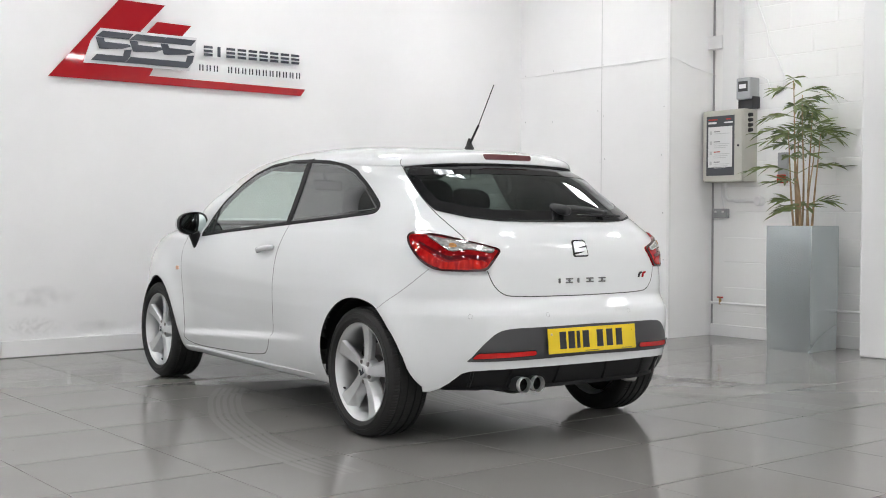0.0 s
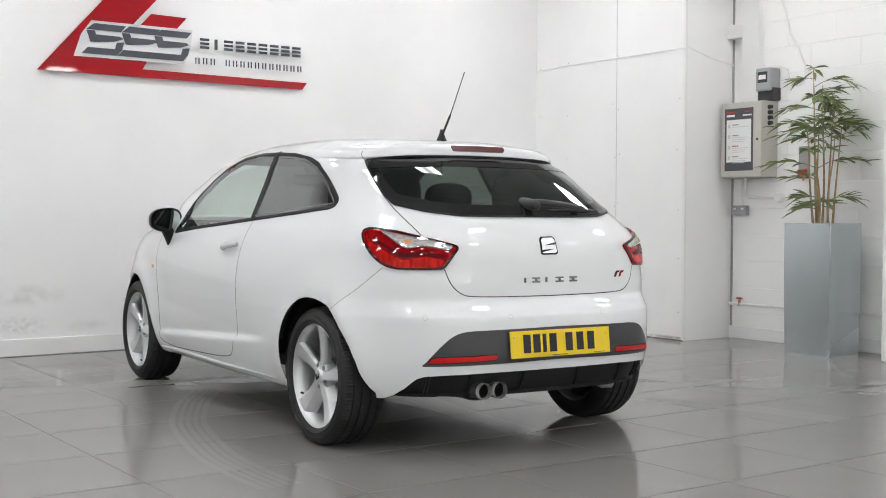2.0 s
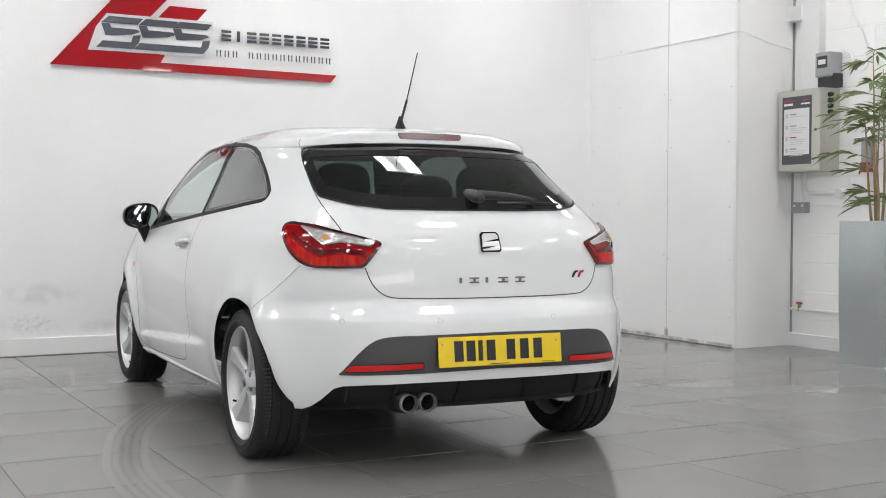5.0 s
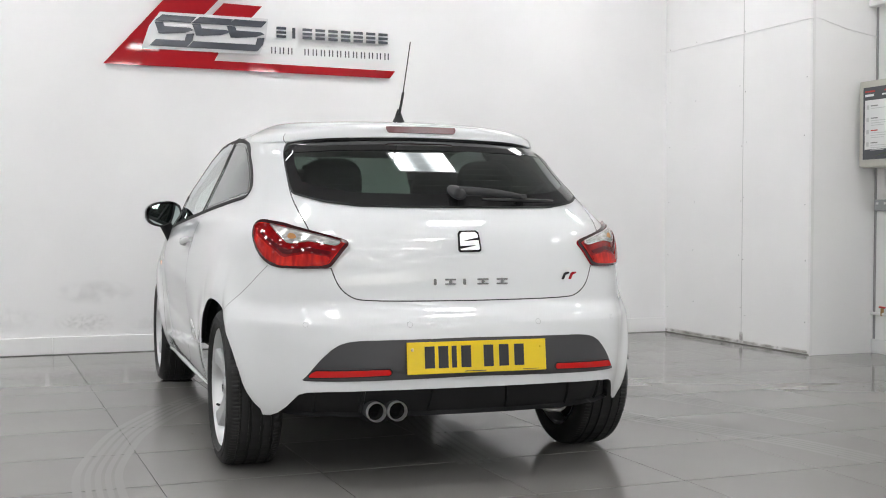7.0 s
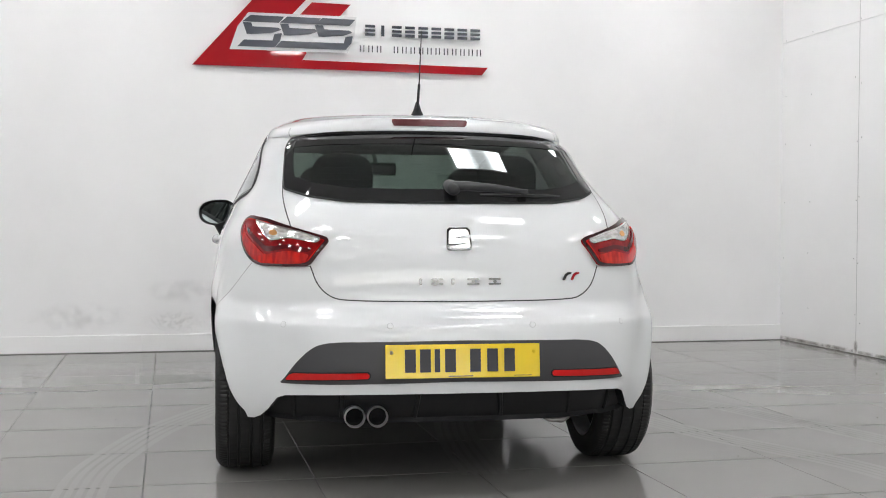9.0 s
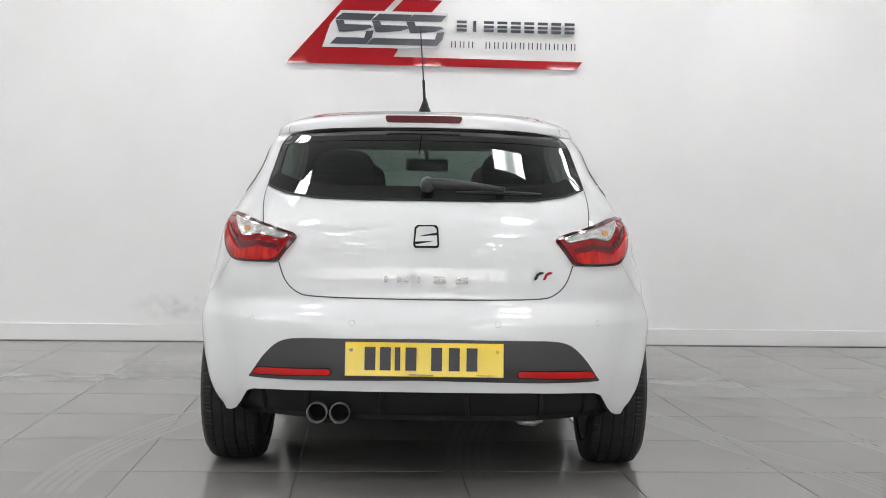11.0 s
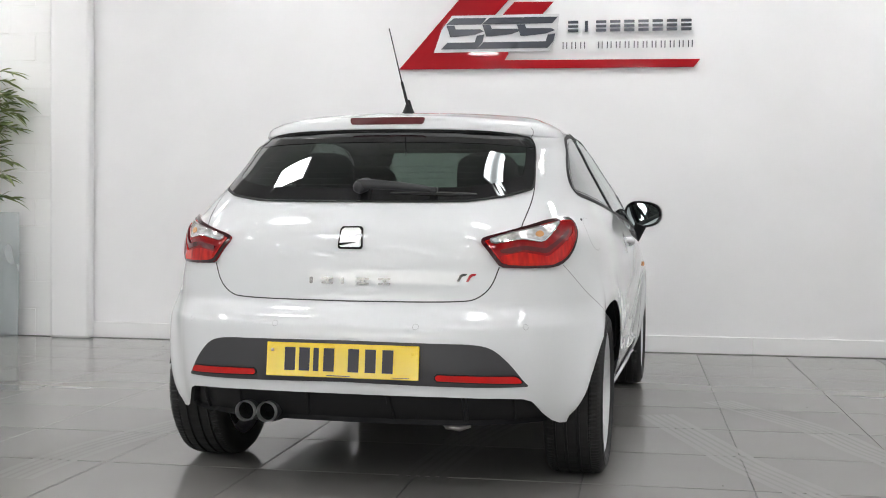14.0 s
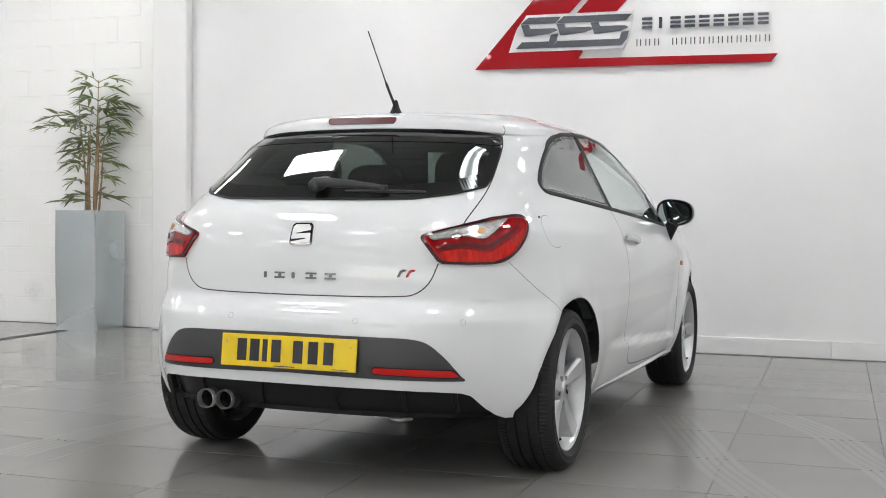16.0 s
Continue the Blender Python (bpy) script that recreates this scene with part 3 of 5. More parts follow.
# height, rear end, half width, roundness, front end
RINGS = [
    (0.185, -0.50, 0.700, 5.0, 3.02), (0.20, -0.58, 0.745, 5.0, 3.08), (0.24, -0.66, 0.775, 4.9, 3.15), (0.30, -0.70, 0.800, 4.8, 3.22),
    (0.38, -0.722, 0.820, 4.7, 3.26), (0.46, -0.730, 0.832, 4.6, 3.28), (0.54, -0.728, 0.838, 4.6, 3.28), (0.578, -0.724, 0.840, 4.6, 3.27), (0.604, -0.710, 0.840, 4.6, 3.27),
    (0.66, -0.669, 0.840, 4.8, 3.26), (0.74, -0.666, 0.834, 5.0, 3.22), (0.82, -0.660, 0.820, 5.1, 3.14), (0.88, -0.644, 0.804, 5.1, 3.02),
    (0.93, -0.615, 0.784, 4.9, 2.76), (0.96, -0.590, 0.768, 4.7, 2.44), (0.99, -0.555, 0.752, 4.6, 2.30), (1.03, -0.503, 0.730, 4.5, 2.22),
    (1.10, -0.405, 0.693, 4.4, 2.12), (1.17, -0.298, 0.655, 4.3, 1.97), (1.24, -0.180, 0.621, 4.2, 1.80), (1.266, -0.1335, 0.605, 4.2, 1.73),
    (1.274, -0.145, 0.602, 4.2, 1.71), (1.300, -0.139, 0.588, 4.2, 1.62), (1.319, -0.120, 0.560, 4.0, 1.54), (1.334, -0.04, 0.532, 3.8, 1.47), (1.350, 0.07, 0.496, 3.6, 1.39),
    (1.366, 0.30, 0.44, 3.2, 1.30), (1.381, 0.52, 0.35, 2.9, 1.21), (1.392, 0.72, 0.22, 2.5, 1.12), (1.397, 0.88, 0.02, 2.0, 1.02)]


def lean(z):
    """The car stands with its roof a little to the left."""
    return -0.014 * min(1, max(0, (z - 0.88) / 0.40))


def body_points(rows=176, half=150):
    """The body's skin: rings of points from the left, round the back, in order of height."""
    table = smooth_table(RINGS, rows)
    out = np.zeros((rows, 4 * half, 3))
    a = (np.arange(half) + 0.5) / half * math.pi / 2
    for i, (z, yr, w, n, yf) in enumerate(table):
        yc = min(1.2, 0.5 * (yr + yf) + 0.3 * max(0, min(1, (1.3 - z) / 0.2)))
        e = 2 / n
        x1, y1 = w * np.sin(a) ** e, yc - (yc - yr) * np.cos(a) ** e
        nf = 2 / (3.4 + 2.0 * max(0, min(1, (z - 0.95) / 0.1)))
        x2, y2 = w * np.cos(a) ** nf, yc + (yf - yc) * np.sin(a) ** nf
        x, y = np.r_[x1, x2], np.r_[y1, y2]
        # flares over the wheels, hollow flanks between them
        for wy in AXLES:
            r = np.hypot(y - wy, z - AXLE_Z)
            fore = np.clip((y - wy) / 0.2, 0, 1) * (wy < 1)
            x = x + 0.020 * (1 - 0.5 * fore) * np.exp(-((r - 0.36) / 0.09) ** 2) * (x > 0.5)
        # the lip of the bumper behind the rear wheel
        r = np.hypot(y - AXLES[0], z - AXLE_Z)
        x = x + 0.028 * np.exp(-((r - 0.345) / np.where(r > 0.345, 0.095, 0.055)) ** 2) * np.clip((AXLES[0] - 0.14 - y) / 0.12, 0, 1) * (x > 0.5)
        # the bumper's corners lean in towards the lamps
        turn = np.degrees(np.arctan2(x, 0.6 - y))
        tip_in = 0.012 * math.exp(-((z - 0.785) / 0.075) ** 2) * np.exp(-((turn - 36) / 14) ** 2)
        x, y = x - tip_in * np.sin(np.radians(turn)), y + tip_in * np.cos(np.radians(turn))
        # the door's crease, the tuck under it and the ledge low on the flank
        ends = np.clip((y - 0.36) / 0.5, 0, 1) * np.clip((2.08 - y) / 0.25, 0, 1) * (x > 0.5)
        ends = ends * ends * (3 - 2 * ends)
        tuck = 0.100 * np.clip(0.665 + 0.065 * (y - 0.8) - z, 0, 0.23)
        ledge = np.clip((0.432 - 0.06 * (y - 0.38) - z) / 0.024, 0, 1)
        x = x - ends * tuck * (1 - ledge * ledge * (3 - 2 * ledge))
        # the cup behind the door's handle
        x = x - 0.013 * np.exp(-(((y - 0.872) / 0.052) ** 2 + ((z - 0.838) / 0.042) ** 2) ** 2) * (x > 0.5)
        # the roof tapers little towards its rear corners
        aft = np.clip((0.52 - y) / 0.6, 0, 1)
        wide = 0.037 * math.exp(-((z - 1.25) / 0.085) ** 2)
        x = x + wide * aft * aft * (3 - 2 * aft) * np.clip(x / w, 0, 1) ** 2
        # the tailgate's lip bows down towards its corners
        bow = min(1, max(0, (z - 1.19) / 0.08))
        bow = bow * bow * (3 - 2 * bow) * np.clip((0.34 - y) / 0.36, 0, 1)
        zz = z - 0.019 * bow * (x / 0.55) ** 2
        # the back is bowed from side to side
        rear = np.clip((yr + 0.55 - y) / 0.40, 0, 1)
        y = y + rear * rear * (3 - 2 * rear) * 0.026 * ((np.minimum(x, 0.66) / 0.6) ** 2 - 0.45)
        out[i, :2 * half] = np.c_[x + lean(z), y, zz]
        out[i, 2 * half:] = np.c_[lean(z) - x[::-1], y[::-1], zz[::-1]]
    return out


SKIN = body_points()
R_, C_ = SKIN.shape[:2]


from mathutils.bvhtree import BVHTree
from mathutils.geometry import delaunay_2d_cdt

# the outlines of the openings and panels: angle round the upright through (0, 0.6), or place along the car, and height
TAILGATE = [(-1, 0.66), (17, 0.663), (19.2, 0.677), (21, 0.715), (22.1, 0.779), (25.8, 0.905), (26.5, 0.93), (29, 0.984), (31.6, 1.037), (36.5, 1.15), (40.6, 1.246), (41.3, 1.258), (41.7, 1.272), (41.2, 1.285), (38, 1.307), (30, 1.327), (-1, 1.337)]
REAR_GLASS = [(0, 0.990), (10, 0.990), (18, 0.993), (24.5, 1.010), (31.2, 1.040), (33.5, 1.085), (36.9, 1.16), (40.3, 1.242), (34, 1.251), (26, 1.257), (15, 1.261), (0, 1.263)]
DLO = [(1.76, 0.897), (1.71, 1.00), (1.63, 1.10), (1.51, 1.19), (1.37, 1.255), (1.20, 1.295), (1.0, 1.312), (0.78, 1.307), (0.56, 1.293), (0.367, 1.266), (0.25, 1.234), (0.15, 1.18),
       (0.05, 1.115), (-0.02, 1.07), (-0.034, 1.05), (-0.028, 1.034), (0.0, 1.026), (0.265, 1.003), (0.70, 0.973), (1.10, 0.946), (1.43, 0.924)]
DOOR = [(0.70, 0.973), (0.723, 0.892), (0.746, 0.82), (0.748, 0.674), (0.782, 0.50), (0.813, 0.407), (0.872, 0.313), (0.963, 0.276), (1.435, 0.258), (2.02, 0.246), (1.97, 0.36), (1.962, 0.55),
        (1.985, 0.72), (2.0, 0.82), (1.96, 0.90), (1.76, 0.90)]
FLARE = [(-0.057, 0.30), (-0.388, 0.40), (-0.402, 0.345), (-0.425, 0.29), (-0.452, 0.246), (-0.455, 0.15), (-0.057, 0.15)]
SEAM = [(-0.452, 0.783), (-0.39, 0.725), (-0.32, 0.668), (-0.26, 0.620), (-0.22, 0.597)]
DIFFUSER = [(-1, 0.357), (14.5, 0.357), (22, 0.352), (25.5, 0.346), (27.0, 0.335), (29.2, 0.290), (31.4, 0.257), (32.2, 0.247), (32.3, 0.15), (-1, 0.15)]
LAMP = [(37.6, 0.925), (36.6, 0.938), (35.2, 0.940), (30.5, 0.929), (25.8, 0.905), (20.8, 0.879), (19.6, 0.870), (19.5, 0.858), (20.3, 0.835), (22.2, 0.778), (26, 0.775), (30.2, 0.776), (32.0, 0.783), (33.6, 0.801), (35.1, 0.828), (36.4, 0.862), (37.3, 0.893)]
LAMP_CLEAR = [(20.5, 0.868), (23.5, 0.887), (28, 0.905), (33.5, 0.925), (31.2, 0.892), (28.8, 0.858), (25.6, 0.868), (21.2, 0.852)]
LAMP_BRIGHT = [(36.4, 0.915), (35.6, 0.888), (29.6, 0.813), (25.4, 0.828), (22.0, 0.815), (22.9, 0.786), (26, 0.783), (30.6, 0.784), (33.3, 0.815), (35.8, 0.868)]
TRIM = [(0, 0.398), (25.9, 0.388), (26.1, 0.392), (25.5, 0.403), (23.3, 0.462), (21.6, 0.50), (20.4, 0.518), (19, 0.527), (17, 0.531), (0, 0.535)]
REFLECTOR = [(13.1, 0.412), (24.9, 0.402), (25.0, 0.406), (24.2, 0.425), (13.1, 0.431)]


def inside(p, poly):
    hit, (x, y) = False, p
    for (x0, y0), (x1, y1) in zip(poly, poly[1:] + poly[:1]):
        if (y0 > y) != (y1 > y) and x < (x1 - x0) * (y - y0) / (y1 - y0) + x0:
            hit = not hit
    return hit


def shrink(poly, d, sx=1.0):
    """The outline drawn in by d; sx: metres for each unit of the first number."""
    pts = [Vector((a * sx, b)) for a, b in poly]
    area = sum(p.x * q.y - q.x * p.y for p, q in zip(pts, pts[1:] + pts[:1]))
    out = []
    for i, p in enumerate(pts):
        e, f = (p - pts[i - 1]).normalized(), (pts[(i + 1) % len(pts)] - p).normalized()
        n = Vector((-e.y - f.y, e.x + f.x)) * (1 if area > 0 else -1)
        n = n.normalized() / max(0.5, math.cos(0.5 * e.angle(f, 0)))
        out.append(((p.x + n.x * d) / sx, p.y + n.y * d))
    return out


ARC = 1.26 * math.pi / 180


def both(poly):
    """A half outline that begins and ends in the middle, made whole."""
    mid = [p for p in poly if p[0] > 0]
    return [(max(a, 0), b) for a, b in poly] + [(-a, b) for a, b in reversed(mid)]


LOWER_EDGE = [Vector((a * ARC, b)) for a, b in DIFFUSER[:8] + [(36.0, 0.246)]]
GLASS_HOLE = shrink(both(REAR_GLASS), 0.012, ARC)
SIDE_HOLE = shrink(DLO, 0.012)


def region(p):
    """Which panel of the body a place of the skin belongs to; none in an opening."""
    x, y, z = p
    x = x - lean(z)
    th = abs(math.degrees(math.atan2(x, 0.6 - y)))
    front = abs(math.degrees(math.atan2(x, y - 0.6)))
    if any(math.hypot(y - wy, z - AXLE_Z) < ARCH + 0.008 and abs(x) > 0.5 for wy in AXLES):
        return None
    if abs(x) > 0.4 and inside((y, z), FLARE):
        return None
    if y < 0.3 and inside((th, z), DIFFUSER) or y < -0.25 and z < 0.246:
        return None
    if y < 0.3 and z < 1.262 and inside((th, z), GLASS_HOLE):
        return None
    if abs(x) > 0.4 and th > 30 and front > 26 and inside((y, z), SIDE_HOLE):
        return None
    if y > 1.2 and front < 24 and 0.985 < z < 1.30:
        return None
    if y < 0.3 and inside((th, z), TAILGATE):
        return "tailgate"
    if y < -0.16 and z < (0.66 if th < 20 else 0.779 if th < 34 else np.interp(y, [-0.452, -0.39, -0.32, -0.22], [0.783, 0.725, 0.668, 0.597])):
        return "rear_bumper"
    if abs(x) > 0.5 and inside((y, z), DOOR):
        return "door_left" if x < 0 else "door_right"
    return "body"


def skin_normals(p):
    du = np.roll(p, -1, 1) - np.roll(p, 1, 1)
    dv = np.gradient(p, axis=0)
    n = np.cross(du, dv)
    n /= np.linalg.norm(n, axis=2, keepdims=True) + 1e-9
    out = p - np.array([0, 1.2, 0.6])
    flip = np.sign((n * out).sum(2, keepdims=True).mean())
    return n * flip


NORMALS = skin_normals(SKIN)


_i, _j = np.meshgrid(range(R_ - 1), range(C_), indexing="ij")
_k = (_j + 1) % C_
SKIN_TREE = BVHTree.FromPolygons([tuple(p) for p in SKIN.reshape(-1, 3)], np.stack([_i * C_ + _j, _i * C_ + _k, (_i + 1) * C_ + _k, (_i + 1) * C_ + _j], -1).reshape(-1, 4).tolist())


def on_rear(a, z):
    """The skin's place and normal at an angle round the back."""
    way = Vector((math.sin(radians(a)), -math.cos(radians(a)), 0))
    p, n, _, _ = SKIN_TREE.ray_cast(Vector((lean(z), 0.6, z)) + 4 * way, -way)
    return p, n if n.dot(way) > 0 else -n


def nearest_on(q, line):
    """The nearest place of an open line to a point of the plane."""
    best = None
    for s0, s1 in zip(line, line[1:]):
        f = (q - s0).dot(s1 - s0) / max(1e-9, (s1 - s0).length_squared)
        p = s0.lerp(s1, min(1, max(0, f)))
        if best is None or (p - q).length < (best - q).length:
            best = p
    return best


def arch_line(wy, a0, a1):
    return [Vector((wy + ARCH * math.cos(radians(a)), AXLE_Z + ARCH * math.sin(radians(a)))) for a in np.linspace(a0, a1, 90)]


ARCH_LINES = [arch_line(AXLES[0], -16, 163) + [Vector(p) for p in FLARE[1:5]], arch_line(AXLES[1], -16, 196)]


def build_panels():
    faces = {}
    for i in range(R_ - 1):
        for j in range(C_):
            k = (j + 1) % C_
            name = region((SKIN[i, j] + SKIN[i + 1, j] + SKIN[i, k] + SKIN[i + 1, k]) / 4)
            if name:
                faces.setdefault(name, []).append(((i, j), (i, k), (i + 1, k), (i + 1, j)))
    panels = {}
    everywhere = [f for fs in faces.values() for f in fs]
    count = {}
    for f in everywhere:
        for v in f:
            count[v] = count.get(v, 0) + 1
    moved = {}
    for (i, j), c in count.items():
        p = SKIN[i, j].copy()
        if c < 4:
            if abs(p[0]) > 0.4 and p[2] > 0.2:
                q = Vector((p[1], p[2]))
                near = min((nearest_on(q, line) for line in ARCH_LINES), key=lambda v: (v - q).length)
                if (near - q).length < 0.034:
                    p[1], p[2] = near.x, near.y
                    at_side = SKIN_TREE.ray_cast(Vector((math.copysign(4, p[0]), p[1], p[2])), Vector((-math.copysign(1, p[0]), 0, 0)))[0]
                    if at_side is not None and abs(at_side.x - p[0]) < 0.06:
                        p[0] = at_side.x
            # the bumper's lower edge runs clean along the black lower part
            th = math.degrees(math.atan2(p[0], 0.6 - p[1]))
            if p[1] < -0.2 and p[2] < 0.38:
                q = Vector((abs(th) * ARC, p[2]))
                near = nearest_on(q, LOWER_EDGE)
                if (near - q).length < 0.022:
                    p = np.array(on_rear(math.copysign(near.x / ARC, th), near.y)[0])
        moved[i, j] = p
    for name, fs in faces.items():
        ids, verts, norms = {}, [], []
        for f in fs:
            for v in f:
                if v not in ids:
                    ids[v] = len(verts)
                    verts.append(tuple(moved[v]))
                    norms.append(tuple(NORMALS[v]))
        me = bpy.data.meshes.new(name)
        me.from_pydata(verts, [], [[ids[v] for v in f] for f in fs])
        me.shade_smooth()
        me.normals_split_custom_set_from_vertices(norms)
        me.materials.append(M_PAINT)
        ob = new(name.replace("_left", "").replace("_right", ""), me)
        ob.parent = car
        panels[name] = ob
        if name == "body":
            inner = bpy.data.meshes.new("cabin_lining")
    # the dark lining behind the skin
    ids, verts, polys = {}, [], []
    for fs in faces.values():
        for f in fs:
            if all(SKIN[v][2] > 0.42 for v in f):
                for v in f:
                    if v not in ids:
                        ids[v] = len(verts)
                        verts.append(tuple(SKIN[v] - 0.022 * NORMALS[v]))
                polys.append([ids[v] for v in f])
    inner.from_pydata(verts, [], polys)
    inner.shade_smooth()
    inner.materials.append(M_LINER)
    new("cabin_lining", inner).parent = car
    return panels


panels = build_panels()


def on_side(sx):
    def at(y, z):
        p, n, _, _ = SKIN_TREE.ray_cast(Vector((4 * sx, y, z)), Vector((-sx, 0, 0)))
        if p is None:
            p, n, _, _ = SKIN_TREE.find_nearest(Vector((0.6 * sx, y, z)))
        return p, n if n.x * sx > 0 else -n
    return at


def dense(poly, step, sx, closed=True):
    """More points along an outline; corners stay, softened by one cut."""
    pts = [Vector((a * sx, b)) for a, b in poly]
    if closed:
        cut = []
        for i, p in enumerate(pts):
            a, b = pts[i - 1], pts[(i + 1) % len(pts)]
            r = min(0.008, (a - p).length * 0.3, (b - p).length * 0.3)
            cut += [p + (a - p).normalized() * r, p + (b - p).normalized() * r]
        pts = cut
    out = []
    for p, q in zip(pts, pts[1:] + pts[:1] if closed else pts[1:]):
        n = max(1, int((q - p).length / step))
        out += [p.lerp(q, k / n) for k in range(n)]
    if not closed:
        out.append(pts[-1])
    return [(p.x / sx, p.y) for p in out]


def patch(poly, at, sx=1.0, lift=0.004, depth=0.01, grid=0.03, crown=0.0):
    """A plate that lies on the skin, cut to an outline, with a rim down into it."""
    rim = dense(poly, 0.012, sx)
    xs, zs = [a * sx for a, _ in rim], [b for _, b in rim]
    pts = [Vector((a * sx, b)) for a, b in rim]
    inner = shrink(rim, 0.012, sx)
    small = [(a * sx, b) for a, b in inner]
    x = min(xs)
    while x < max(xs):
        z = min(zs)
        while z < max(zs):
            if inside((x, z), small):
                pts.append(Vector((x, z)))
            z += grid
        x += grid
    n = len(rim)
    vs, _, fs, *_ = delaunay_2d_cdt(pts, [(i, (i + 1) % n) for i in range(n)], [], 1, 1e-6)
    bm = bmesh.new()
    top = []
    for v in vs:
        p, nrm = at(v.x / sx, v.y)
        far = min((v - q).length for q in pts[:n]) if crown else 0
        top.append(bm.verts.new(p + nrm * (lift + crown * min(1, far / 0.03))))
    for f in fs:
        bm.faces.new([top[i] for i in f])
    edges = [e for e in bm.edges if e.is_boundary]
    low = {}
    for e in edges:
        for v in e.verts:
            if v not in low:
                p, nrm, _, _ = SKIN_TREE.find_nearest(v.co)
                back = (v.co - p).normalized() if (v.co - p).length > 1e-6 else nrm
                low[v] = bm.verts.new(v.co - back * depth)
    for e in edges:
        a, b = e.verts
        bm.faces.new((a, b, low[b], low[a]))
    return bm


def band(line, at, width, sx=1.0, lift=0.0008, closed=False, step=0.012, thick=0.0):
    """A narrow strip along a line on the skin."""
    line = dense(line, step, sx, closed)
    pts = [Vector((a * sx, b)) for a, b in line]
    bm = bmesh.new()
    rows = []
    n = len(pts)
    for i, p in enumerate(pts):
        a, b = (pts[i - 1], pts[(i + 1) % n]) if closed else (pts[max(i - 1, 0)], pts[min(i + 1, n - 1)])
        d = (b - a).normalized()
        side = Vector((-d.y, d.x)) * width / 2
        row = []
        for s, up in ((1, 0), (0.6, thick), (-0.6, thick), (-1, 0)) if thick else ((1, 0), (-1, 0)):
            q, nrm = at((p.x + s * side.x) / sx, p.y + s * side.y)
            row.append(bm.verts.new(q + nrm * (lift + up)))
        rows.append(row)
    for a, b in zip(rows, rows[1:] + rows[:1] if closed else rows[1:]):
        for k in range(len(a) - 1):
            bm.faces.new((a[k], a[k + 1], b[k + 1], b[k]))
    return bm


def soften(line, n=3):
    """Corners of an open line rounded by cutting them again and again."""
    for _ in range(n):
        out = [line[0]]
        for (a0, b0), (a1, b1) in zip(line, line[1:]):
            out += [(a0 * 0.75 + a1 * 0.25, b0 * 0.75 + b1 * 0.25), (a0 * 0.25 + a1 * 0.75, b0 * 0.25 + b1 * 0.75)]
        line = out + [line[-1]]
    return line


def mirrored(poly):
    return [(-a, b) for a, b in poly]


M_GAP = material("panel_gap", (0.05, 0.05, 0.053), 0.8)
M_SEAM = material("bumper_seam", (0.34, 0.34, 0.35), 0.7)
M_GLASS_REAR = glass("privacy_glass", (0.16, 0.20, 0.18), 0.045)
M_GLASS_DOOR = glass("green_tinted_glass", (0.80, 0.86, 0.84), 0.08)
M_GLASS_QUARTER = glass("dark_tinted_glass", (0.10, 0.097, 0.097), 0.17, 5.5)
M_GLASS_FRONT = glass("green_windscreen", (0.74, 0.88, 0.80), 0.08)
M_FRIT = material("black_glass_border", (0.012, 0.012, 0.013), 0.01)
M_FRIT2 = material("grey_glass_border", (0.20, 0.20, 0.20), 0.10)
M_RUBBER = material("window_seal", (0.018, 0.018, 0.019), 0.6, Specular_IOR_Level=0.2)
M_LAMP_DARK = material("dark_red_lens", (0.11, 0.004, 0.007), 0.03)
M_LAMP_MID = material("red_lens", (0.32, 0.007, 0.011), 0.03, Specular_IOR_Level=0.35)
M_LAMP_EDGE = material("lamp_edge_red", (0.035, 0.004, 0.006), 0.12)
M_BRAKE3 = material("deep_red_lens", (0.085, 0.006, 0.009), 0.32)
M_LAMP_RED = material("bright_red_lens", (0.56, 0.010, 0.009), 0.03, Specular_IOR_Level=0.35)
# patchy highlights of the lens facets, put into the red as two tones
mottle(M_LAMP_RED, 60, (0.36, 0.003, 0.004), (0.66, 0.014, 0.008), 1.0, (1.0, 1.0, 0.3))
mottle(M_LAMP_MID, 40, (0.20, 0.002, 0.004), (0.32, 0.004, 0.006), 1.0)
M_LAMP_CLEAR = material("clear_lens", (0.80, 0.80, 0.80), 0.2, 0.35, Coat_Weight=1.0, Coat_Roughness=0.02)
mottle(M_LAMP_CLEAR, 110, (0.42, 0.40, 0.39), (0.72, 0.71, 0.70), 1.0, (0.4, 0.4, 1.0))
M_AMBER = material("amber_bulb", (0.50, 0.24, 0.09), 0.2)
M_CHROME = material("chrome", (0.80, 0.81, 0.82), 0.10, 1.0)
M_PLATE = material("yellow_plate", (0.80, 0.58, 0.02), 0.10)
M_INK = material("plate_black", (0.015, 0.015, 0.017), 0.3)
M_TRIMGREY = bumpy(material("dark_grey_plastic", (0.050, 0.050, 0.054), 0.42), 500, 0.2, 0.0005)
M_REFLECT = material("red_reflector", (0.55, 0.012, 0.012), 0.05)
M_SEAT = bumpy(material("dark_seat_cloth", (0.025, 0.025, 0.027), 0.9), 120, 0.3)
M_DISC = material("brake_steel", (0.28, 0.27, 0.26), 0.4, 0.9)
M_WIPER = material("charcoal_plastic", (0.020, 0.021, 0.023), 0.42)
M_TIP = material('bright_steel', (0.80, 0.80, 0.80), 0.30, 0.9)
M_SOOT = material("exhaust_inside", (0.008, 0.008, 0.008), 0.9)

tailgate, bumper, body = panels["tailgate"], panels["rear_bumper"], panels["body"]
tagged(tailgate, "white tailgate with badge and lettering shapes")
tagged(bumper, "white rear bumper with dark grey inset")

